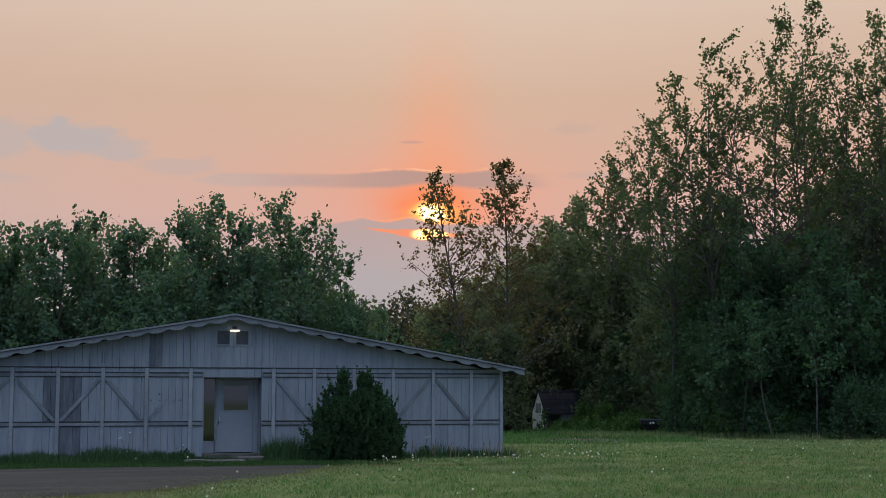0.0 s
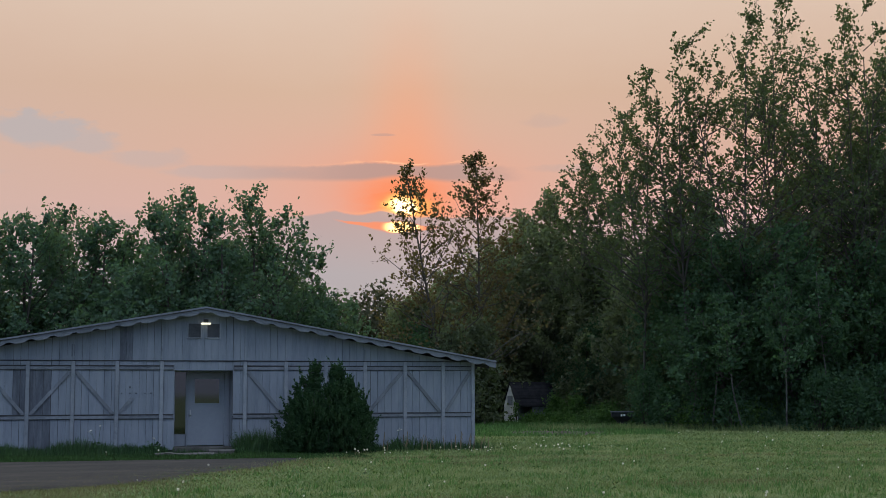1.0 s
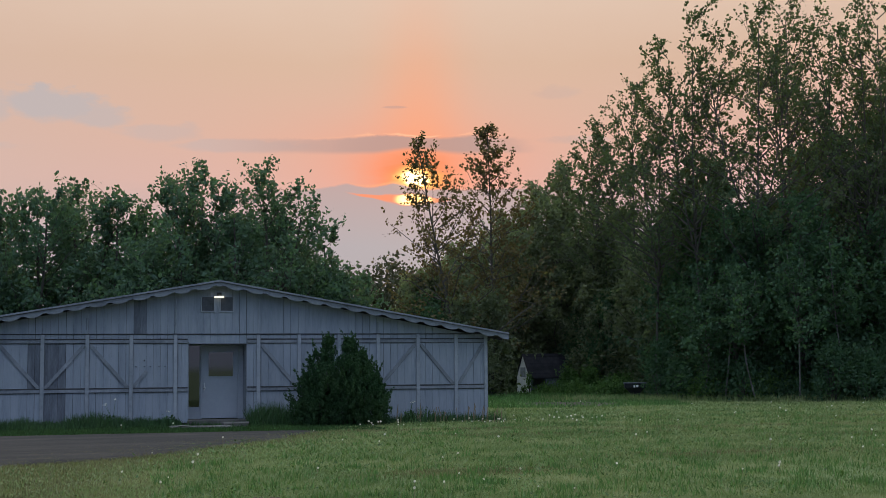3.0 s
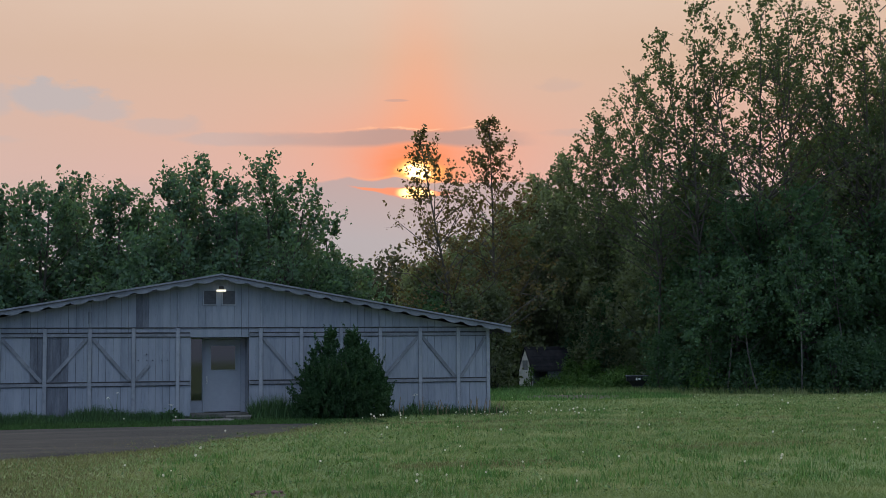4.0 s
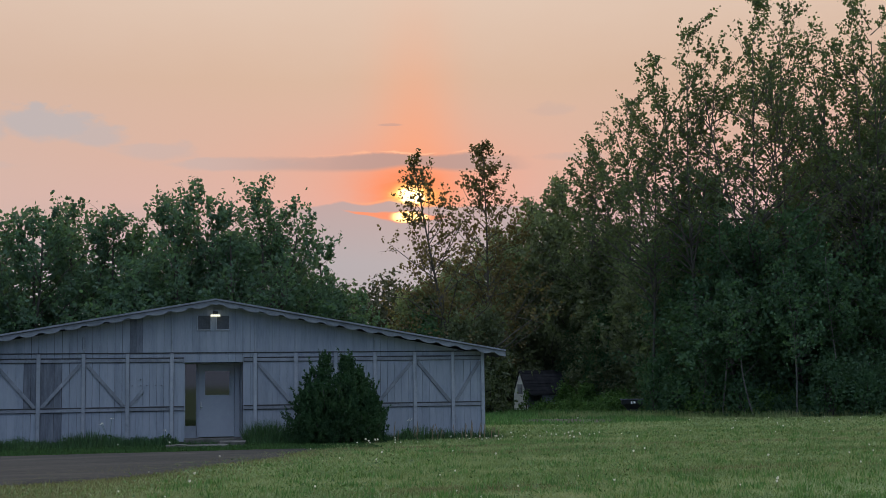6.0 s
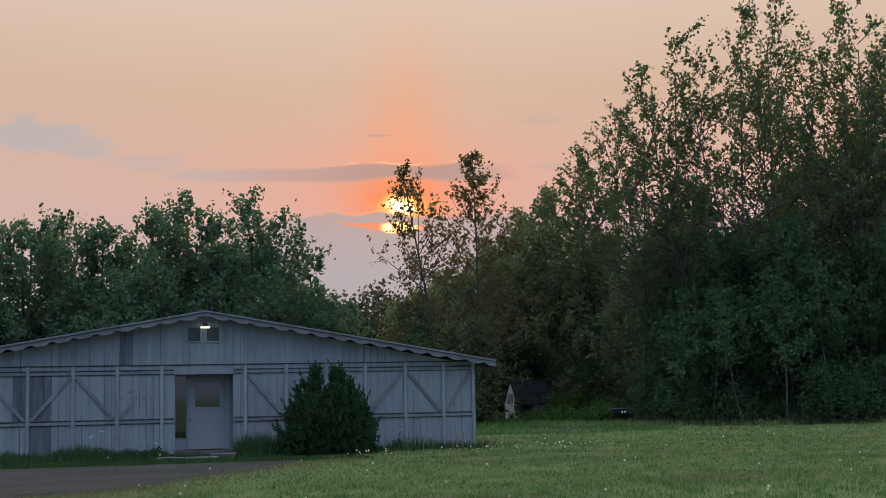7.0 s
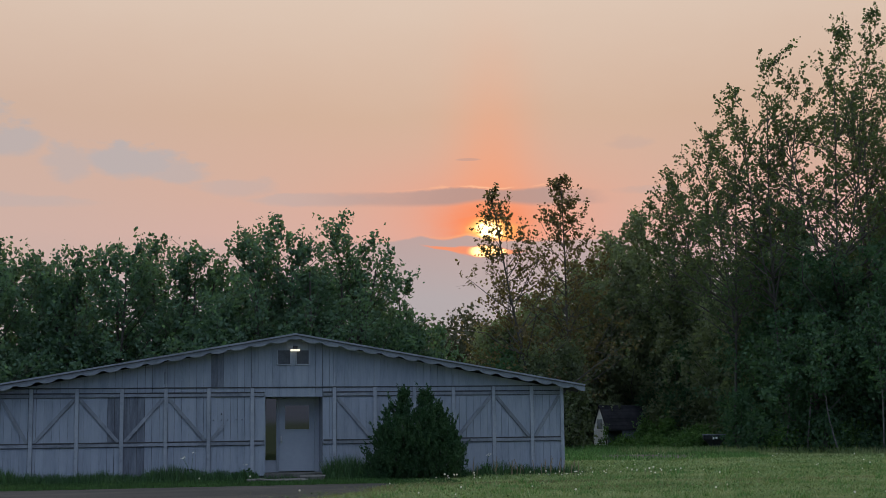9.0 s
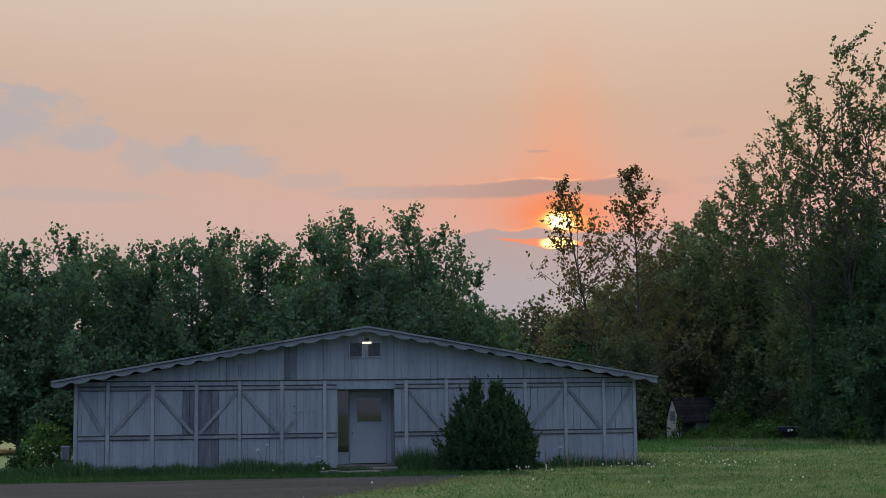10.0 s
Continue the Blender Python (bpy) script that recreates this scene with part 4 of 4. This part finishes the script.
for i, (x, y, h, r) in enumerate([(20.6, 70.6, 3.0, 1.5), (22.4, 71.2, 3.4, 1.6), (24.4, 71.0, 3.6, 1.7), (26.2, 70.0, 3.4, 1.6), (27.4, 67.6, 3.2, 1.5), (28.0, 64.6, 3.4, 1.5), (28.9, 62.2, 3.0, 1.4), (27.9, 57.6, 2.6, 1.2), (26.6, 69.0, 5.0, 1.4), (23.4, 71.6, 5.2, 1.5), (21.2, 72, 4.8, 1.5), (18.4, 62.8, 4.8, 1.4), (16.9, 63.0, 4.2, 1.3), (19.9, 63.4, 5.2, 1.0), (25.2, 70.0, 5.6, 1.5), (27.0, 65.4, 5.2, 1.3), (27.9, 62.4, 4.6, 1.2), (28.2, 59.6, 4.2, 1.1), (26.4, 67.8, 4.4, 1.2), (15.2, 64, 3.4, 1.2), (19.0, 66.0, 4.6, 1.2), (17.6, 66.6, 5.0, 1.4)]):
    shrub("hazel_bush", (x, y), r, r * 0.7, h, 600 + i, "tall shaded hazel bush under the trees behind the shed", LEAF_LOW if i % 3 == 0 else LEAF_HAZE, 0.155, 90, 50, 0.27, group="hazels behind the shed")


shrub("climbing_weed", (23.0, 66.75), 0.08, 0.08, 1.1, 640, "leafy weed climbing up the white gable of the shed", LEAF_BRIGHT, 0.10, 14, 12, 0.09, stems=3, category="weed")
shrub("climbing_weed", (22.75, 66.9), 0.12, 0.10, 0.45, 641, "low leafy weed at the foot of the white gable", LEAF_BRIGHT, 0.10, 10, 12, 0.09, stems=3, category="weed")


# ---- the small shed ----
def small_shed():
    t = thing("small_shed", (22.95, 67.6, 0), "derelict little shed with white gable end and dark shingle roof", "shed", turn=9)
    W, D, EV, RG = 0.70, 2.35, 0.98, 2.15     # gable faces -x, ridge runs along x
    bm = bmesh.new()
    def wall_prism(x0, x1):
        out = [(-W, 0), (W, 0), (W, EV), (0, RG - 0.06), (-W, EV)]
        lo = [bm.verts.new((x0, y, z)) for y, z in out]
        hi = [bm.verts.new((x1, y, z)) for y, z in out]
        bm.faces.new(lo), bm.faces.new(hi[::-1])
        for i in range(5):
            bm.faces.new((lo[i], hi[i], hi[(i + 1) % 5], lo[(i + 1) % 5]))
    wall_prism(0.0, 0.06)
    part("gable_wall", bm, WHITE, t, "peeling white gable boards")
    boxed("gable_window", -0.02, -0.004, -0.28, 0.28, 0.95, 1.45, TRIM, t, "greyed window board")
    bm = bmesh.new()
    wall_prism(D - 0.06, D)
    part("gable_wall", bm, BARE, t, "bare grey gable boards")
    boxed("side_wall", 0.06, 0.20, -W, -W + 0.06, 0, EV - 0.02, BARE, t)
    boxed("side_wall", 0.95, D - 0.06, -W, -W + 0.06, 0, EV - 0.02, BARE, t, "weathered grey plank side with a dark doorway")
    boxed("side_wall", 0.06, D - 0.06, W - 0.06, W, 0, EV - 0.02, BARE, t)
    boxed("lintel", 0.20, 0.95, -W, -W + 0.06, EV - 0.12, EV - 0.02, BARE, t)
    for s in (-1, 1):
        slab = bmesh.new()
        pts = [(s * (W + 0.08), EV - 0.06), (0, RG), (0, RG - 0.06), (s * (W + 0.08), EV - 0.12)]
        lo = [slab.verts.new((-0.04, y, z)) for y, z in pts]
        hi = [slab.verts.new((D + 0.1, y, z)) for y, z in pts]
        slab.faces.new(lo), slab.faces.new(hi[::-1])
        for i in range(4):
            slab.faces.new((lo[i], hi[i], hi[(i + 1) % 4], lo[(i + 1) % 4]))
        roof = part("roof", slab, SHINGLE, t, "sagging dark shingle roof")
        for k in range(7):
            f0, f1 = k / 7, (k + 1) / 7
            bm = bmesh.new()
            y0, y1 = s * (W + 0.08) * (1 - f0), s * (W + 0.08) * (1 - f1)
            z0, z1 = EV - 0.06 + (RG - EV + 0.06) * f0, EV - 0.06 + (RG - EV + 0.06) * f1
            q = [bm.verts.new(p) for p in ((-0.05, y0, z0 + 0.025), (D + 0.11, y0, z0 + 0.025), (D + 0.11, y1, z1 + 0.008), (-0.05, y1, z1 + 0.008))]
            bm.faces.new(q)
            r = bmesh.ops.extrude_face_region(bm, geom=bm.faces[:])
            for v in r["geom"]:
                if isinstance(v, bmesh.types.BMVert):
                    v.co.z += 0.012
            part("shingle_course", bm, SHINGLE, roof)


small_shed()


def trough():
    """A dark tapered tub on a narrow foot."""
    t = thing("fire_tub", (25.95, 60, 0), "dark tapered metal tub with pale rim on a narrow base", "tub", turn=-20)
    bm = bmesh.new()
    def ring(w, d, z):
        return [bm.verts.new(p) for p in ((-w, -d, z), (w, -d, z), (w, d, z), (-w, d, z))]
    rs = [ring(0.30, 0.25, 0.02), ring(0.30, 0.25, 0.24), ring(0.50, 0.36, 0.42), ring(0.62, 0.42, 0.50), ring(0.62, 0.42, 0.70)]
    bm.faces.new(rs[0])
    bm.faces.new(rs[-1])
    for a, b in zip(rs, rs[1:]):
        for i in range(4):
            bm.faces.new((a[i], a[(i + 1) % 4], b[(i + 1) % 4], b[i]))
    t.matrix_world = t.matrix_world @ Matrix.Diagonal((0.80, 0.80, 0.95, 1))
    part("body", bm, BLACK, t)
    boxed("rim", -0.67, 0.67, -0.46, 0.46, 0.70, 0.745, BARE, t, "pale worn rim")
    boxed("patch", -0.10, 0.0, -0.44, -0.425, 0.50, 0.62, WHITE, t, "pale label patch")
    boxed("patch", 0.06, 0.18, -0.44, -0.425, 0.52, 0.62, WHITE, t, "pale label patch")


trough()


# ---- lawn, tall grass, flowers ----
def worn(x, y):
    """0 on the worn shoulder of the drive, 1 on the full lawn."""
    return np.where(y < 26, np.clip((x + 0.9 - 0.16 * (y - 15)) / 2.2, 0, 1), 1.0)


def lawn():
    rng = np.random.default_rng(12)
    out = []
    for y0, y1, per, hgt, wid in ((12.5, 20, 1500, 0.045, 0.0065), (20, 26, 1000, 0.045, 0.009), (26, 34, 520, 0.048, 0.013), (34, 44, 260, 0.052, 0.019), (44, 58, 110, 0.07, 0.032)):
        area = (y1 - y0) * ((y0 + y1) / 2) * 0.88
        n = int(area * per)
        y = y0 + (y1 - y0) * rng.random(n)
        x = y * (-0.17 + 0.88 * rng.random(n))
        edge = np.interp(y, [p[1] for p in DRIVE[::-1]], [p[0] for p in DRIVE[::-1]])
        ramp = np.clip((x - edge + 0.5) / (3.6 + 7.0 * np.clip((27.5 - y) / 6, 0, 1)), 0, 1)
        keep = (rng.random(n) < ramp ** 1.3 * (0.28 + 0.72 * worn(x, y))) | (y > 33.2) & (x > 6.5)
        keep &= ~((y > FRONT - 0.1) & (y < 51) & (x > X0) & (x < X1))
        keep &= ~((y > 46.5) & (x > 11.8 + (y - 46.5) * 0.15) & (x < 22.5 + (y - 46.5) * 0.3) & (rng.random(n) < 0.8))
        keep &= ~((((x - 19.3) / 2.2) ** 2 + ((y - 50.8) / 3.4) ** 2 < 1) & (rng.random(n) < 0.8))
        x, y = x[keep], y[keep]
        n = len(x)
        thick = 0.65 + 0.35 * np.sin(x * 0.9 + 1.3 * np.sin(y * 0.5)) * np.sin(y * 0.7 + x * 0.2)
        h = hgt * (0.5 + rng.random(n)) * (0.75 + 0.5 * thick)
        a = rng.random(n) * 6.283
        w = wid * (0.6 + 0.8 * rng.random(n))
        lean = rng.normal(size=(n, 2)) * h[:, None] * 0.8
        z = np.zeros(n) - 0.01
        p0 = np.stack([x - w * np.cos(a), y - w * np.sin(a), z], 1)
        p1 = np.stack([x + w * np.cos(a), y + w * np.sin(a), z], 1)
        p2 = np.stack([x + lean[:, 0], y + lean[:, 1], h], 1)
        out.append(np.stack([p0, p1, p2], 1))
    ob = soup("lawn_grass", np.concatenate(out), 3, GRASS)
    tagged(ob, "short patchy green lawn grass with yellowed spots", "grass", kind="stuff")


def blades(name, pts, heights, label, mat, wid=0.02, seed=0):
    rng = np.random.default_rng(seed)
    n = len(pts)
    a = rng.random(n) * 6.283
    w = wid * (0.6 + 0.8 * rng.random(n))
    lean = rng.normal(size=(n, 2)) * heights[:, None] * 0.28
    x, y = pts[:, 0], pts[:, 1]
    p0 = np.stack([x - w * np.cos(a), y - w * np.sin(a), np.zeros(n) - 0.01], 1)
    p1 = np.stack([x + w * np.cos(a), y + w * np.sin(a), np.zeros(n) - 0.01], 1)
    p2 = np.stack([x + lean[:, 0], y + lean[:, 1], heights], 1)
    tagged(soup(name, np.stack([p0, p1, p2], 1), 3, mat), label, "grass", kind="stuff")


lawn()
g = np.random.default_rng(41)


def lawn_weeds():
    """Low broad leaves of clover, plantain and dandelion between the blades, in drifts."""
    rng = np.random.default_rng(14)
    n = 110000
    y = 14.5 + 31 * rng.random(n) ** 1.25
    x = y * (-0.17 + 0.88 * rng.random(n))
    drift = np.sin(x * 1.3 + 2 * np.sin(y * 0.6)) * np.sin(y * 1.1 + 1.5 * np.sin(x * 0.7)) + 0.6 * np.sin(x * 3.1 + y * 2.3) * np.sin(y * 3.7 - x)
    edge = np.interp(y, [p[1] for p in DRIVE[::-1]], [p[0] for p in DRIVE[::-1]])
    keep = (drift + rng.normal(size=n) * 0.6 > 0.35) & (x > edge + (0.6 + 3.5 * np.clip((27.5 - y) / 5, 0, 1)) * rng.random(n)) & ~((y > 36.8) & (x > X0) & (x < X1 + 0.1))
    keep &= rng.random(n) < worn(x, y)
    x, y = x[keep], y[keep]
    n = len(x)
    a, up = rng.random(n) * 6.283, rng.uniform(-0.1, 0.9, n)
    s = (0.016 + 0.030 * rng.random(n) ** 3)[:, None] * (0.7 + y[:, None] / 45)
    u = np.stack([np.cos(a), np.sin(a), up], 1)
    w = np.stack([-np.sin(a), np.cos(a), rng.normal(size=n) * 0.3], 1)
    c = np.stack([x, y, 0.012 + 0.05 * rng.random(n)], 1)
    quads = np.stack([c - u * s * 0.3, c + w * s * 0.42, c + u * s, c - w * s * 0.42], 1)
    tagged(soup("lawn_weeds", quads, 4, WEED), "broad-leaved green weeds scattered in drifts through the lawn", "weeds", kind="stuff")


lawn_weeds()
n = 20000
py = 13.5 + 20.5 * g.random(n)
px = np.interp(py, [p[1] for p in DRIVE[::-1]], [p[0] for p in DRIVE[::-1]]) + 1.0 + g.normal(size=n) * 1.3 * np.clip((34.5 - py) / 6, 0.15, 1)
STRAWS = (np.stack([px, py], 1), 0.02 + 0.05 * g.random(n))
n = 30000
px = g.uniform(-6.2, 12.2, n)
py = 37.38 - np.abs(g.normal(size=n)) * 0.45
hh = (0.24 + 0.10 * np.sin(px * 2.1) * np.sin(px * 0.7 + 1) + 0.06 * np.sin(px * 7.3) * np.sin(px * 3.1 + 2)) * (0.25 + 1.05 * g.random(n) ** 1.6)
ok = (~((px > 2.9) & (px < 4.75)) | (g.random(n) < 0.12)) & ((px < 8.2) | (g.random(n) < 0.35)) & (px < 11.9)
hh = np.where((px > 2.9) & (px < 4.75), hh * 0.5, hh)
hh = np.where((px > 4.75) & (px < 6.3), hh * (1.25 + 0.5 * np.clip(px - 4.75, 0, 1)), hh)
blades("tall_grass", np.stack([px, py], 1)[ok], hh[ok] + 0.05, "unmown dark green grass along the foot of the barn wall", TALLGRASS, 0.013, 42)
dry = [(14.5, 31.5, 3.5, 0.9), (20.0, 31.0, 4.0, 0.8), (10.5, 29.5, 2.5, 0.7), (17.5, 27.0, 3.0, 0.7), (24.0, 35.5, 3.5, 1.0), (9.0, 32.5, 2.0, 0.6), (12.0, 22.0, 2.0, 0.8), (6.0, 19.5, 1.2, 0.8)]
spot = g.integers(0, len(dry), 26000)
where = np.array(dry)[spot]
blades("dry_patch_grass", where[:, :2] + g.normal(size=(26000, 2)) * where[:, 2:] * (0.75, 0.45), 0.02 + 0.05 * g.random(26000), "streaks of dry tan grass in the lawn", STRAW, 0.014, 47)
n = 26000
py = 14.5 + 11 * g.random(n)
px = -1.1 + 0.16 * (py - 15) + g.normal(size=n) * 1.2
STRAWS = (np.concatenate([STRAWS[0], np.stack([px, py], 1)]), np.concatenate([STRAWS[1], 0.015 + 0.035 * g.random(n)]))
blades("dry_edge_grass", STRAWS[0], STRAWS[1], "thin yellowed grass along the edge of the drive", STRAW, 0.014, 46)
n = 44000
px, py = g.uniform(-14, 7.6, n), g.uniform(32.95, 37.2, n)
ok = ~((px > 2.3) & (px < 4.6) & (py > 35.6) & (py < 36.9)) | (g.random(n) < 0.1)
blades("verge_grass", np.stack([px, py], 1)[ok], 0.04 + 0.06 * g.random(n)[ok], "green grass verge between the gravel drive and the barn", VERGE, 0.024, 43)
n = 42000
px, py = g.uniform(12.5, 29, n), g.uniform(46.5, 68.5, n)
ok = (px > 11.8 + (py - 46.5) * 0.15) & (px < 22.5 + (py - 46.5) * 0.3) & ~((((px - 19.3) / 2.2) ** 2 + ((py - 50.8) / 3.4) ** 2 < 1) & (g.random(n) < 0.8))
px, py, n = px[ok], py[ok], int(ok.sum())
blades("clearing_grass", np.stack([px, py], 1), 0.05 + (0.14 + 0.10 * np.clip((py - 54) / 8, 0, 1)) * g.random(n) ** 1.7, "rough unmown grass in the clearing round the shed", CLEARING, 0.030, 44)
n = 7000
px = g.uniform(20, 40, n)
py = np.interp(px, [20, 24, 27, 32, 40], [56, 53.5, 49.8, 48.2, 47.5]) + g.normal(size=n) * 0.5
blades("field_edge_grass", np.stack([px, py], 1), 0.10 + 0.28 * g.random(n), "taller seeding grass where the lawn meets the woods", GRASS, 0.02, 45)

# coarser tufts and leafy weeds standing out of the mown grass
n = 720
ty = 15.0 + 26 * g.random(n) ** 1.3
tx = ty * (0.06 + 0.62 * g.random(n))
ok = (tx > np.interp(ty, [p[1] for p in DRIVE[::-1]], [p[0] for p in DRIVE[::-1]]) + 2.5) & ~((ty > 35.5) & (tx < X1 + 0.3))
tx, ty = np.repeat(tx[ok], 26), np.repeat(ty[ok], 26)
n = len(tx)
spread = 0.05 + 0.10 * np.repeat(g.random(n // 26), 26)
blades("lawn_tufts", np.stack([tx + g.normal(size=n) * spread, ty + g.normal(size=n) * spread], 1), 0.05 + 0.09 * g.random(n), "darker coarse grass tufts scattered over the mown lawn", CLEARING, 0.013, 48)


def dandelion(seed):
    rng = np.random.default_rng(seed)
    t = thing("dandelion", (0, 0, 0), "dandelion gone to seed with a white fluffy head", "flower", "dandelions in the lawn")
    h = 0.20
    verts, faces = [], []
    tube([(0, 0, 0), (0.012, 0.004, h * 0.5), (0.005, 0.01, h)], [0.005, 0.004, 0.004], 4, verts, faces)
    raw("stalk", verts, faces, STALK, t)
    d = rng.normal(size=(70, 3))
    d /= np.linalg.norm(d, axis=1)[:, None]
    soup("head", leaf_quads(rng, np.array([0.005, 0.01, h + 0.012]) + d * 0.020, 0.022), 4, FLUFF, t)
    return t


first = dandelion(1)
first.matrix_world = pose(7.3, 33.6, 0)
rng = random.Random(21)
spots = []
while len(spots) < 42:      # thick along the crest before the barn
    f = rng.random()
    spots.append((6.6 + 8.5 * f + rng.uniform(-0.3, 0.3), 33.2 + 2.6 * f + rng.gauss(0, 0.5), rng.uniform(0.5, 0.95)))
while len(spots) < 115:
    y = rng.uniform(15.5, 50)
    x = y * rng.uniform(0.02, 0.68)
    if not on_drive(x + 0.2, y) and not (y > 36.5 and x < X1):
        spots.append((x, y, rng.uniform(0.4, 0.85)))
for x, y, s in spots:
    copy_thing(first, pose(x, y, 0, rng.uniform(-8, 8), rng.uniform(-8, 8), rng.uniform(0, 360)) @ Matrix.Diagonal((s, s, s, 1)))


def stalk(x, y, h, seed):
    rng = random.Random(seed)
    verts, faces = [], []
    tube([(0, 0, -0.02), (rng.uniform(-0.03, 0.03), 0, h * 0.5), (rng.uniform(-0.06, 0.06), 0, h)], [0.014, 0.012, 0.008], 5, verts, faces)
    ob = raw("dry_stalk", verts, faces, STALK)
    ob.matrix_world = pose(x, y, 0)
    tagged(ob, "dry brown weed stalk standing by the barn wall", "stalk", "dry weed stalks")


for i in range(26):
    stalk(8.6 + 3.2 * rng.random(), 36.2 + 0.9 * rng.random(), rng.uniform(0.25, 0.55), i)


def flowering_weed(x, y, h, heads, seed, label):
    rng = np.random.default_rng(seed)
    t = thing("flowering_weed", (x, y, 0), label, "weed", "flowering weeds by the barn")
    for k in range(heads):
        verts, faces = [], []
        a, r = rng.random() * 6.283, rng.uniform(0.05, 0.22)
        top = np.array([r * math.cos(a), 0.5 * r * math.sin(a), h * rng.uniform(0.8, 1.05)])
        tube([(0, 0, 0), tuple(top * (0.35, 0.35, 0.55)), tuple(top)], [0.006, 0.005, 0.003], 4, verts, faces)
        stem = raw("stalk", verts, faces, TALLGRASS, t)
        d = rng.normal(size=(14, 3)) * (0.024, 0.024, 0.010)
        soup("blossom", leaf_quads(rng, top + d, 0.024), 4, FLUFF, stem)
    low = rng.normal(size=(60, 3)) * (0.10, 0.08, 0.08) + (0, 0, 0.16)
    soup("foliage", leaf_quads(rng, low[low[:, 2] > 0.02], 0.09), 4, TALLGRASS, t)


flowering_weed(1.16, 36.95, 0.74, 3, 1, "tall weed with a few small white blossoms")
flowering_weed(2.62, 37.0, 0.42, 2, 2, "greyish weed tuft with small pale blossoms")
flowering_weed(-4.35, 38.6, 0.60, 6, 3, "garden plant with a spray of white blossoms")
flowering_weed(-4.95, 38.8, 0.70, 4, 4, "garden plant with a few white blossoms")
flowering_weed(9.2, 37.0, 0.62, 2, 5, "tall leafy weed with pale seed heads")
flowering_weed(6.1, 36.9, 0.60, 2, 6, "tall leafy weed with pale seed heads")


for i, (x, y, r) in enumerate([(2.14, 16.1, 0.05), (2.32, 16.0, 0.06), (2.42, 16.14, 0.035), (2.05, 15.95, 0.03), (2.22, 16.2, 0.03)]):
    bm = bmesh.new()
    bmesh.ops.create_icosphere(bm, subdivisions=2, radius=r)
    for v in bm.verts:
        v.co *= 1 + 0.35 * noise.noise(v.co * 14 + Vector((i * 3.1, 0, 0)))
        v.co.z *= 0.6
    ob = part("clod", bm, CLAY)
    ob.matrix_world = pose(x, y, 0.045, 0, 0, 40 * i)
    tagged(ob, "lump of reddish dry earth on the bare spot", "clod", "clods of earth")
